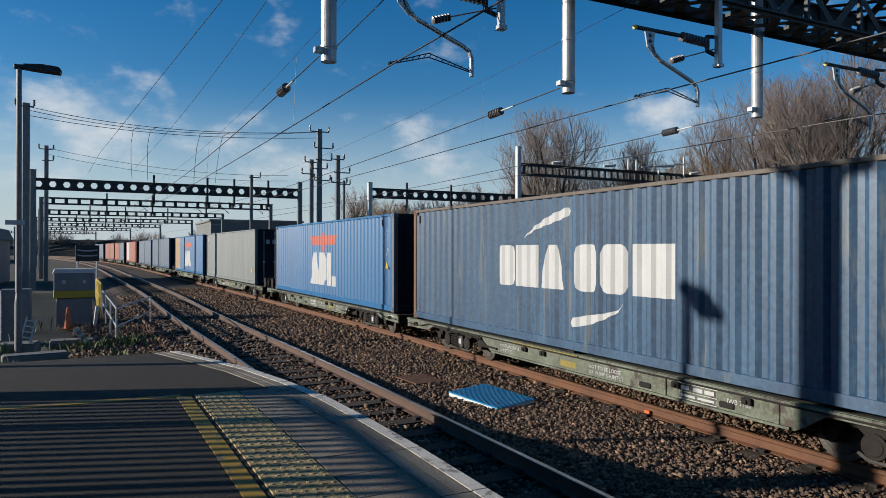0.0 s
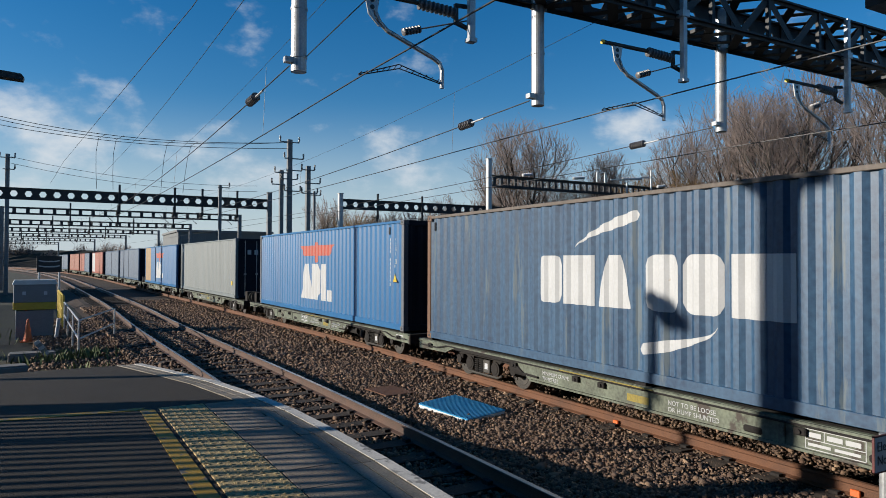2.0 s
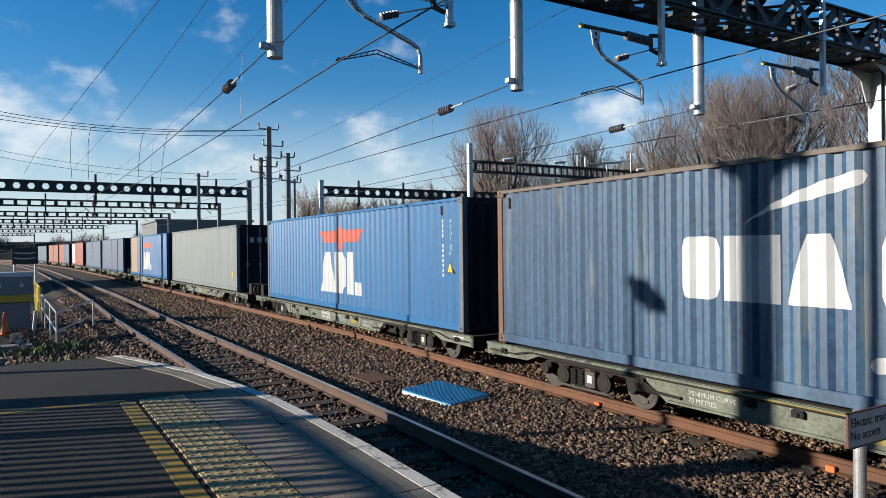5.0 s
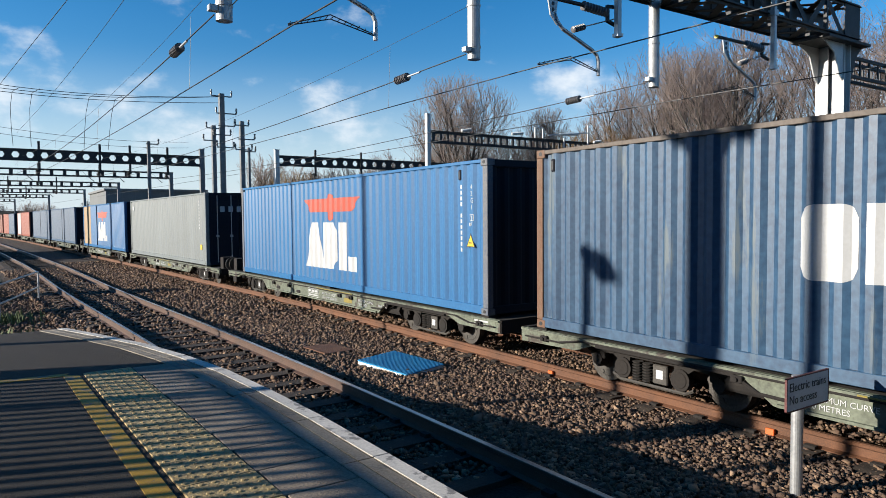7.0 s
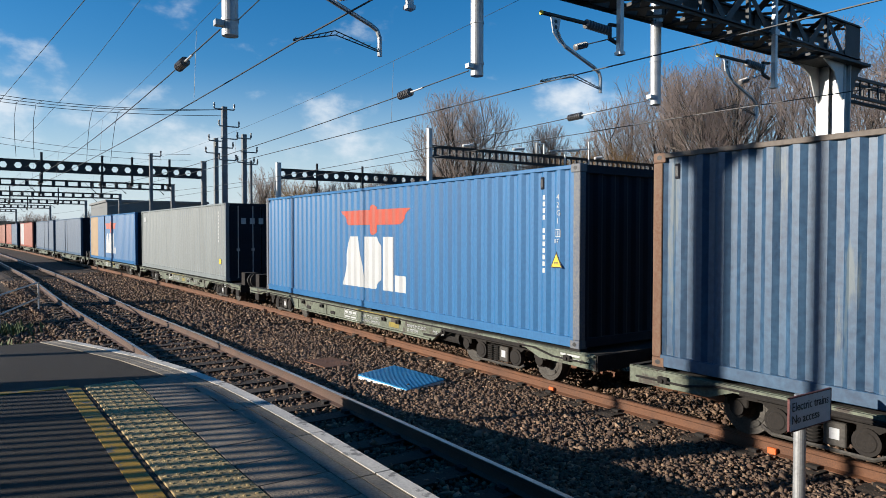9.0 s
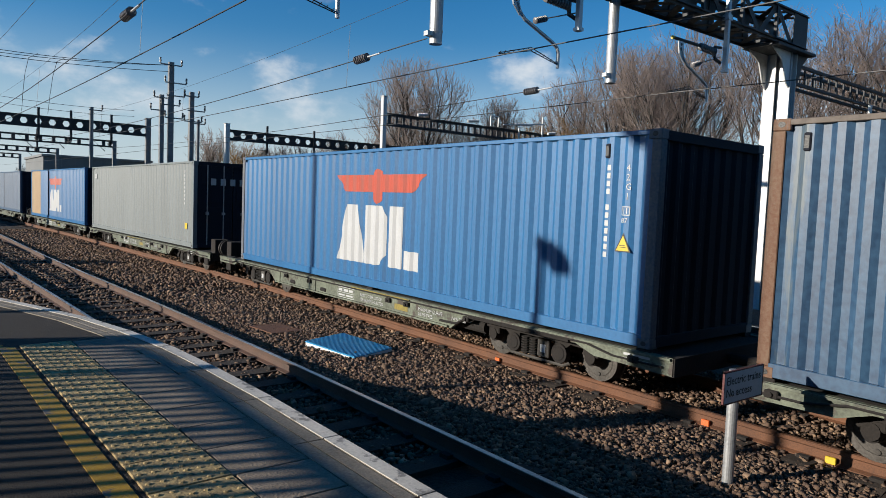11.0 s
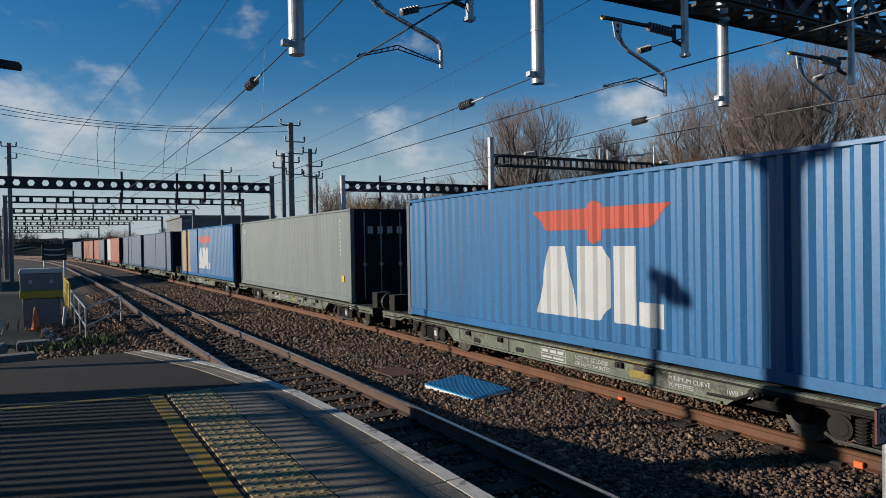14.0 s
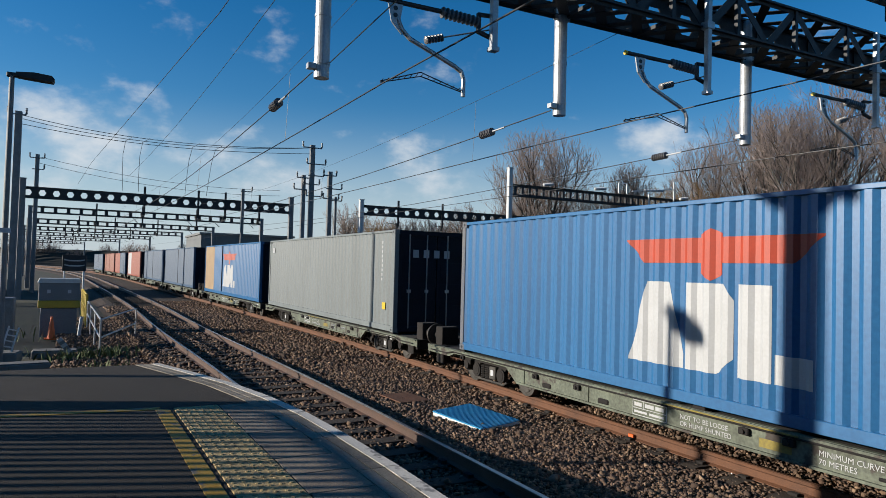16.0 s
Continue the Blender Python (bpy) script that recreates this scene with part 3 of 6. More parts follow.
def build_wheelset(parent, y):
    pivot = new("wheelset")
    pivot.parent = parent
    pivot.location = (0, y, WHEEL_R)
    for sx in (-1, 1):
        bm = bm_new()
        rod(bm, (sx * 0.69, 0, 0), (sx * 0.82, 0, 0), WHEEL_R, seg=32)
        rod(bm, (sx * 0.66, 0, 0), (sx * 0.69, 0, 0), WHEEL_R + 0.028, seg=32)
        part("wheel", bm, WHEEL_STEEL, pivot)
        bm = bm_new()
        rod(bm, (sx * 0.815, 0, 0), (sx * 0.826, 0, 0), WHEEL_R - 0.055, WHEEL_R - 0.075, seg=32)
        rod(bm, (sx * 0.82, 0, 0), (sx * 0.87, 0, 0), 0.11, 0.085, seg=16)
        for q in range(3):
            a = 2 * math.pi * q / 3
            rod(bm, (sx * 0.82, 0.19 * math.cos(a), 0.19 * math.sin(a)), (sx * 0.84, 0.19 * math.cos(a), 0.19 * math.sin(a)), 0.028, seg=8)
        part("wheel_disc", bm, BOGIE_STEEL, pivot, "dark wheel disc with hub")
    bm = bm_new()
    rod(bm, (-1.0, 0, 0), (1.0, 0, 0), 0.075, seg=12)
    part("axle", bm, GRIME, pivot)
    return pivot


def build_bogie(parent, y):
    """Low frame between the wheels: top beam, spring nests, damper rings, brake plate and a lower tie rod."""
    for sx in (-1, 1):
        bm = bm_new()
        pr = [(-1.12, 0.47), (-0.98, 0.53), (0.98, 0.53), (1.12, 0.47), (1.06, 0.43), (0.62, 0.45), (0.5, 0.36), (0.34, 0.34), (0.34, 0.45), (-0.34, 0.45), (-0.34, 0.34), (-0.5, 0.36), (-0.62, 0.45), (-1.06, 0.43)]
        prism(bm, [(y + a, b) for a, b in pr], "x", sx * 0.95, sx * 1.05)
        fr = part("bogie_frame", bm, GRIME, parent)
        bm = bm_new()
        pipe(bm, [(sx * 1.04, y - 0.62, 0.20), (sx * 1.04, y - 0.5, 0.14), (sx * 1.04, y + 0.5, 0.14), (sx * 1.04, y + 0.62, 0.20)], 0.022, 6)
        part("tie_rod", bm, BOGIE_STEEL, fr)
        for d in (-0.93, 0.93):
            bm = bm_new()
            rod(bm, (sx * 0.88, y + d, WHEEL_R + 0.04), (sx * 1.03, y + d, WHEEL_R + 0.04), 0.10, 0.085, seg=14)
            box(bm, sx * 0.97 - 0.05, sx * 0.97 + 0.05, y + d - 0.13, y + d + 0.13, WHEEL_R + 0.05, 0.48, bevel=0.015)
            part("axle_box", bm, GRIME, fr)
        for d in (-0.44, 0.44):
            bm = bm_new()
            rod(bm, (sx * 0.99, y + d, 0.30), (sx * 1.075, y + d, 0.30), 0.135, seg=18)
            rod(bm, (sx * 1.07, y + d, 0.30), (sx * 1.085, y + d, 0.30), 0.105, 0.09, seg=18)
            part("damper_ring", bm, GRIME, fr)
        for d in (0.08, 0.24):
            bm = bm_new()
            for q in range(7):
                rod(bm, (sx * 1.01, y + d, 0.18 + q * 0.036), (sx * 1.01, y + d, 0.196 + q * 0.036), 0.07, seg=10)
            part("spring", bm, GRIME, fr)
        bm = bm_new()
        box(bm, sx * 1.05 - 0.03, sx * 1.05 + 0.03, y - 0.26, y - 0.04, 0.19, 0.43, bevel=0.012)
        pl = part("brake_plate", bm, BOGIE_STEEL, fr)
        bm = bm_new()
        box(bm, sx * 1.081 - 0.002, sx * 1.081 + 0.002, y - 0.20, y - 0.10, 0.26, 0.37)
        part("plate_label", bm, SIGN_WHITE, pl, "small pale label")


SOLE = [(-6.42, 0.62), (7.5, 0.62), (7.5, 0.46), (6.5, 0.46), (6.3, 0.535), (4.35, 0.535), (4.0, 0.30), (-2.45, 0.30), (-2.8, 0.535), (-5.0, 0.535), (-5.3, 0.43), (-6.42, 0.41)]


def build_wagon(label, near_buffers, wheels):
    """A low container flat: side sills that drop between the bogies, bogies, wheelsets, steps and pipes. k points to the end with buffers."""
    wg = thing("flat_wagon", label, "railway wagon", group="wagons of the train")
    k = -1 if near_buffers else 1

    def span(bm, x0, x1, a, b, z0, z1, bevel=0.0):
        return box(bm, x0, x1, min(k * a, k * b), max(k * a, k * b), z0, z1, bevel=bevel)

    for sx in (-1, 1):
        bm = bm_new()
        prism(bm, [(k * a, z) for a, z in SOLE], "x", sx * 1.16, sx * 1.23)
        sole = part("side_sill", bm, WAGON_GREEN, wg)
        for a, b, z0, z1 in ((-6.4, 7.45, 0.588, 0.615), (-2.4, 3.95, 0.305, 0.335)):
            bm = bm_new()
            span(bm, sx * 1.245 - 0.02, sx * 1.245 + 0.02, a, b, z0, z1)
            part("sill_lip", bm, WAGON_GREEN, sole)
        bm = bm_new()
        pipe(bm, [(sx * 1.26, k * a, z) for a, z in ((-6.3, 0.50), (-5.6, 0.50), (-5.2, 0.575), (4.4, 0.575), (6.3, 0.575), (6.6, 0.52), (7.3, 0.52))], 0.014, 6)
        part("air_pipe", bm, GRIME, sole)
        bm = bm_new()
        pipe(bm, [(sx * 1.25, k * a, z) for a, z in ((-4.9, 0.545), (-2.9, 0.545), (-2.6, 0.40), (-2.2, 0.39))], 0.02, 6)
        part("brake_pipe", bm, GRIME, sole)
        for yy in (-5.9, -2.85, -1.26, -0.70, 2.3, 3.4, 5.9):
            bm = bm_new()
            box(bm, sx * 1.25 - 0.03, sx * 1.25 + 0.03, k * yy - 0.07, k * yy + 0.07, 0.47, 0.55, bevel=0.01)
            rod(bm, (sx * 1.25, k * yy, 0.51), (sx * 1.30, k * yy, 0.51), 0.025, seg=8)
            part("tie_down", bm, GRIME, sole)
        for yy in (2.08, 3.78):
            bm = bm_new()
            box(bm, sx * 1.235 - 0.012, sx * 1.235 + 0.012, k * yy - 0.04, k * yy + 0.04, 0.33, 0.56, bevel=0.006)
            part("stiffener", bm, WAGON_GREEN, sole)
        for yy in (1.72, 3.1):
            bm = bm_new()
            box(bm, sx * 1.2 - 0.05, sx * 1.2 + 0.06, k * yy - 0.12, k * yy + 0.12, 0.36, 0.44, bevel=0.02)
            part("brake_handle", bm, GRIME, sole)
    bm = bm_new()
    span(bm, -1.16, 1.16, -6.38, 7.4, 0.54, 0.60)
    span(bm, -0.3, 0.3, -6.38, 7.4, 0.36, 0.54)
    part("deck", bm, GRIME, wg)
    for a, b in ((-6.44, -6.36), (7.42, 7.5)):
        bm = bm_new()
        span(bm, -1.22, 1.22, a, b, 0.40, 0.62)
        part("headstock", bm, GRIME, wg)
    for yy in (-6.0, 0.0, 6.0):
        for sx in (-1, 1):
            bm = bm_new()
            box(bm, sx * 1.12 - 0.09, sx * 1.12 + 0.09, yy - 0.1, yy + 0.1, 0.60, 0.655, bevel=0.01)
            part("container_spigot", bm, GRIME, wg)
    for x, a, b, r in ((-1.0, -2.2, -3.1, 0.11), (-0.98, 3.6, 4.2, 0.12)):
        bm = bm_new()
        rod(bm, (x, k * a, 0.40), (x, k * b, 0.40), r, seg=12)
        part("air_reservoir", bm, GRIME, wg)
    for yb in (-4.15, 5.2):
        build_bogie(wg, k * yb)
        for d in (-0.93, 0.93):
            wheels.append(build_wheelset(wg, k * yb + d))
    for sx in (-0.87, 0.87):
        bm = bm_new()
        rod(bm, (sx, k * 7.45, 0.78), (sx, k * 7.62, 0.78), 0.12, seg=14)
        rod(bm, (sx, k * 7.62, 0.78), (sx, k * 7.78, 0.78), 0.085, seg=14)
        box(bm, sx - 0.2, sx + 0.2, k * 7.3 - 0.15, k * 7.3 + 0.15, 0.6, 1.0, bevel=0.01)
        buf = part("buffer", bm, GRIME, wg)
        bm = bm_new()
        rod(bm, (sx, k * 7.78, 0.78), (sx, k * 7.83, 0.78), 0.24, seg=20)
        part("buffer_head", bm, WHEEL_STEEL, buf)
        bm = bm_new()
        span(bm, sx * 1.24 - 0.1, sx * 1.24 + 0.1, 6.9, 7.2, 0.25, 0.62, bevel=0.02)
        part("end_step", bm, GRIME, wg)
    for a, b, z, r in ((-6.4, -6.78, 0.5, 0.07), (7.4, 7.9, 0.6, 0.05)):
        bm = bm_new()
        rod(bm, (0, k * a, z), (0, k * b, z), r, seg=10)
        part("drawgear", bm, GRIME, wg)
    return wg


TRAIN, WHEELS = [], []  # (thing, distance of its middle from the second container's near end)


def mark_text(parent, y, z, text, size, mat=WHITE_MARK, x=-1.234, name="lettering"):
    return words(name, text, size, mat, parent, Matrix.Translation((x, y, z)) @ pose(0, 0, 0, 90, 0, -90))


def bars(parent, y, z, rows, mat=WHITE_MARK, x=-1.234, name="number_panel"):
    bm = bm_new()
    for dy, dz, w, h in rows:
        box(bm, x - 0.001, x + 0.001, y - dy - w, y - dy, z + dz, z + dz + h)
    return part(name, bm, mat, parent)


def sill_marks(w, number, loose, plate, curve, weight):
    """Stencilled notes on the sill; the wagon number is only bars in a frame."""
    mark_text(w, loose + 0.45, 0.455, "NOT TO BE LOOSE\nOR HUMP SHUNTED", 0.085)
    mark_text(w, curve + 0.4, 0.455, "MINIMUM CURVE\n70 METRES", 0.085)
    mark_text(w, weight + 0.25, 0.43, "IWB 7100", 0.085)
    bars(w, number + 0.31, 0.345, [(0, 0.0, 0.62, 0.008), (0, 0.2, 0.62, 0.008), (0, 0.0, 0.008, 0.2), (0.612, 0.0, 0.008, 0.2), (0.2, 0.1, 0.008, 0.1), (0, 0.095, 0.62, 0.008),
                            (0.03, 0.125, 0.14, 0.05), (0.23, 0.125, 0.16, 0.05), (0.42, 0.125, 0.15, 0.05), (0.03, 0.035, 0.24, 0.03), (0.31, 0.035, 0.26, 0.03)])
    bars(w, plate + 0.2, 0.38, [(0, 0, 0.40, 0.10)], YELLOW_GRIMY, name="yellow_plate")
    bars(w, -5.75, 0.48, [(0, 0.06, 0.1, 0.03), (0.13, 0.06, 0.24, 0.03), (0, 0, 0.08, 0.03), (0.11, 0, 0.26, 0.03)])
    bm = bm_new()
    rod(bm, (-1.28, plate - 0.3, 0.60), (-1.28, plate + 1.6, 0.60), 0.010, seg=6)
    part("yellow_conduit", bm, YELLOW_GRIMY, w)


YELLOW_GRIMY = material("grimy_yellow_paint", (0.252, 0.192, 0.024), (0.132, 0.102, 0.024), 0.6, scale=6, fine=30, bump=0.05)


def apl_marks(c, far=False):
    """Red eagle-like wing mark and white block mark on the blue side."""
    y = lambda d: d - C_LEN / 2
    dz = -0.06
    painted("wing_mark", RED_MARK, c, C_LEN, [
        (y(4.5), y(5.78), lambda v: max(2.50 + dz, 2.80 + dz - (v - y(4.5)) * 0.9), flat(2.82 + dz)),
        (y(5.78), y(6.12), lambda v: 2.28 + dz + abs(v - y(5.95)) * 0.5, lambda v: 2.93 + dz - abs(v - y(5.95)) * 0.4),
        (y(6.12), y(7.4), lambda v: max(2.50 + dz, 2.80 + dz - (y(7.4) - v) * 0.9), flat(2.82 + dz))], "orange-red wing-shaped mark")
    painted("white_block", WHITE_MARK, c, C_LEN, [(y(6.38), y(7.34), lambda v: 1.09, lambda v: min(2.19, 2.19 - (v - y(7.02)) * 3.3, 2.19 - (y(6.6) - v) * 4.2))])
    painted("white_block", WHITE_MARK, c, C_LEN, [(y(5.62), y(6.33), lambda v: 1.09 + max(0.0, (y(5.85) - v) * 0.9), lambda v: 2.19 - max(0.0, (y(5.75) - v) * 1.5))])
    painted("white_block", WHITE_MARK, c, C_LEN, [(y(5.10), y(5.56), flat(1.09), flat(2.19))])
    painted("white_block", WHITE_MARK, c, C_LEN, [(y(4.60), y(5.07), flat(1.09), flat(1.42))])
    if far:
        return
    # number column as bars, size code in letters, warning triangle
    for k in range(12):
        if k == 4:
            continue
        z = 2.80 - k * 0.098
        painted("number_bar", WHITE_MARK, c, C_LEN, [(y(0.705), y(0.765), flat(z - 0.03), flat(z + 0.038))])
    for k, ch in enumerate("42G1"):
        words("lettering", ch, 0.115, WHITE_MARK, c, Matrix.Translation((-1.2105, y(0.47), 2.76 - k * 0.115)) @ pose(0, 0, 0, 90, 0, -90))
    painted("code_box", WHITE_MARK, c, C_LEN, [(y(0.39), y(0.53), flat(2.22), flat(2.232)), (y(0.39), y(0.53), flat(2.32), flat(2.332)), (y(0.39), y(0.402), flat(2.22), flat(2.33)), (y(0.518), y(0.53), flat(2.22), flat(2.33)), (y(0.43), y(0.445), flat(2.24), flat(2.31)), (y(0.475), y(0.49), flat(2.24), flat(2.31))])
    words("lettering", "87", 0.09, WHITE_MARK, c, Matrix.Translation((-1.2105, y(0.51), 2.13)) @ pose(0, 0, 0, 90, 0, -90))
    tri = bm_new()
    prism(tri, [(y(0.585), 1.775), (y(0.345), 1.775), (y(0.465), 2.01)], "x", -1.2115, -1.2095)
    t = part("warning_triangle", tri, BLACK_MARK_HOLLOW, c, "yellow warning triangle sticker")
    tri = bm_new()
    prism(tri, [(y(0.56), 1.79), (y(0.37), 1.79), (y(0.465), 1.975)], "x", -1.2145, -1.2117)
    part("triangle_face", tri, YELLOW_MARK, t)
    bars(c, y(0.42) + 0.09, 1.83, [(0, 0, 0.09, 0.008), (0, 0.02, 0.08, 0.008)], BLACK_MARK_HOLLOW, x=-1.2165)


def vent(c, d):
    y = d - C_LEN / 2
    bm = bm_new()
    box(bm, -1.226, -1.17, y - 0.035, y + 0.035, 2.92, 3.1, bevel=0.012)
    v = part("vent_cover", bm, NAVY_SHADED, c)
    # Black plate on the cover paints the darkness of the opening.
    bm = bm_new()
    box(bm, -1.230, -1.224, y - 0.022, y + 0.022, 2.95, 3.07)
    part("dark_vent_mouth", bm, BLACK_MARK_HOLLOW, v)


def seam(c, d):
    bm = bm_new()
    y = d - C_LEN / 2
    box(bm, -1.226, -1.2, y - 0.018, y + 0.018, C_BOT + 0.03, C_TOP - 0.06)
    part("panel_seam", bm, NAVY_SHADED, c)


def cma_marks(c):
    """White block row with two swooshes on the weathered blue side."""
    y = lambda d: d - C_LEN / 2
    blocks = [(7.78, 8.32), (7.02, 7.70), (6.27, 6.94), (5.45, 5.99), (4.78, 5.38), (3.88, 4.67)]
    for k, (a, b) in enumerate(blocks):
        r = 0.14 if k in (0, 3, 4) else 0.0
        def lo(v, a=a, b=b, r=r):
            e = min(v - y(a), y(b) - v)
            return 1.63 + (0 if e >= r else r - math.sqrt(max(r * r - (r - e) ** 2, 0)))
        def hi(v, a=a, b=b, r=r):
            e = min(v - y(a), y(b) - v)
            return 2.38 - (0 if e >= r else r - math.sqrt(max(r * r - (r - e) ** 2, 0)))
        if k == 2:
            def hi(v, a=a, b=b):
                return min(2.38, 1.68 + 3.4 * min(v - y(a), y(b) - v))
        painted("white_block", WHITE_MARK, c, C_LEN, [(y(a), y(b), lo, hi)])
    # arcs: thick at one end, thin at the other
    def arc(y0, y1, z0, z1, up, thick_high):
        def mid(v):
            u = (v - y0) / (y1 - y0)
            return (z0 + (z1 - z0) * (u ** 0.55)) if up else (z0 + (z1 - z0) * (1 - (1 - u) ** 0.55))
        def th(v):
            u = (v - y0) / (y1 - y0)
            u = u if thick_high else 1 - u
            return 0.006 + 0.072 * min(1, u * 1.6) * (1 if u < 0.93 else math.sqrt(max(0.0, 1 - ((u - 0.93) / 0.07) ** 2)))
        return (y0, y1, lambda v: mid(v) - th(v), lambda v: mid(v) + th(v))
    painted("swoosh", WHITE_MARK, c, C_LEN, [arc(y(6.13), y(7.45), 2.93, 2.45, False, False)])
    painted("swoosh", WHITE_MARK, c, C_LEN, [arc(y(4.85), y(6.12), 1.50, 1.1, True, True)])


def build_train():
    specs = [(-13.50, "cma"), (0.0, "apl"), (15.7, "grey"), (29.2, "apl_far"), (44.9, "slate"), (58.4, "slate"), (74.1, "red"), (89.8, "mixed"), (103.4, "brown"), (119.0, "slate")]
    for i, (off, kind) in enumerate(specs):
        mid = off + C_LEN / 2
        if kind == "cma":
            c = build_container("weathered blue corrugated container with white blocks and swooshes", CMA_BLUE, post=POST_RUST, end=NAVY_SHADED, roof=ROOF_RUST)
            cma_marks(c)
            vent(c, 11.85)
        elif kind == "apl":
            c = build_container("bright blue corrugated container with red wing mark and white blocks", APL_BLUE, post=POST_BLUE, end=NAVY_SHADED)
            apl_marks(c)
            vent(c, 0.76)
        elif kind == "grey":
            c = build_container("pale grey corrugated container with shade-darkened double doors facing along the train", GREY_PAINT, end=NAVY_SHADED, doors=True)
            bars(c, 0.8 - C_LEN / 2, 2.9, [(0, -k * 0.12, 0.06, 0.07) for k in range(9)], x=-1.2105)
            bars(c, C_LEN / 2 - 0.5, 2.75, [(0, 0, 0.12, 0.2), (0.16, 0, 0.14, 0.2)], x=-1.2105)
            bars(c, 0.72 - C_LEN / 2, 1.2, [(0, 0, 0.2, 0.18)], YELLOW_MARK, x=-1.2105)
            for dx in (-0.7, -0.4, -0.1, 0.2):
                bm = bm_new()
                box(bm, dx, dx + 0.16, -C_LEN / 2 - 0.004, -C_LEN / 2 - 0.001, 2.55, 2.75)
                part("door_mark", bm, WHITE_MARK, c)
        elif kind == "apl_far":
            c = build_container("blue corrugated container with a tan end panel and white block mark", APL_BLUE, end=NAVY_SHADED)
            apl_marks(c, True)
            painted("tan_panel", BROWN_TAN, c, C_LEN, [(C_LEN / 2 - 2.6, C_LEN / 2 - 0.15, flat(C_BOT + 0.16), flat(C_TOP - 0.07))], "tan repainted panel")
            seam(c, 7.6)
        elif kind == "mixed":
            for d, pm, lb in ((-3.06, SLATE_PAINT, "slate blue twenty-foot container far along the train"), (3.06, RED_PAINT, "orange-red twenty-foot container far along the train")):
                c = build_container(lb, pm, 6.06, end=NAVY_SHADED)
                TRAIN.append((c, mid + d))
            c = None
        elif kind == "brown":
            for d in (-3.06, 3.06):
                c = build_container("brown-red twenty-foot container far along the train", BROWN_PAINT, 6.06, end=NAVY_SHADED)
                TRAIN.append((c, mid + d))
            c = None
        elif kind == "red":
            c = build_container("orange-red corrugated container far along the train", RED_PAINT, end=NAVY_SHADED)
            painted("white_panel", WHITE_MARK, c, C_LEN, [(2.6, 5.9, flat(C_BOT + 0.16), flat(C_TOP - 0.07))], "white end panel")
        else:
            c = build_container("plain slate-blue corrugated container far along the train", SLATE_PAINT, end=NAVY_SHADED)
            seam(c, 6.0)
        if c:
            TRAIN.append((c, mid))
        w = build_wagon("grimy green low container wagon on two bogies", i % 2 == 0, WHEELS)
        if i == 0:
            sill_marks(w, -2.65, -0.95, 0.02, 1.7, -3.35)
        elif i < 4:
            sill_marks(w, 0.8, -0.18, -1.08, -1.98, -2.72)
        TRAIN.append((w, mid))


BROWN_TAN = material("tan_paint", (0.34, 0.23, 0.12), (0.26, 0.17, 0.09), 0.6, scale=1.5, fine=20, bump=0.05)
build_train()


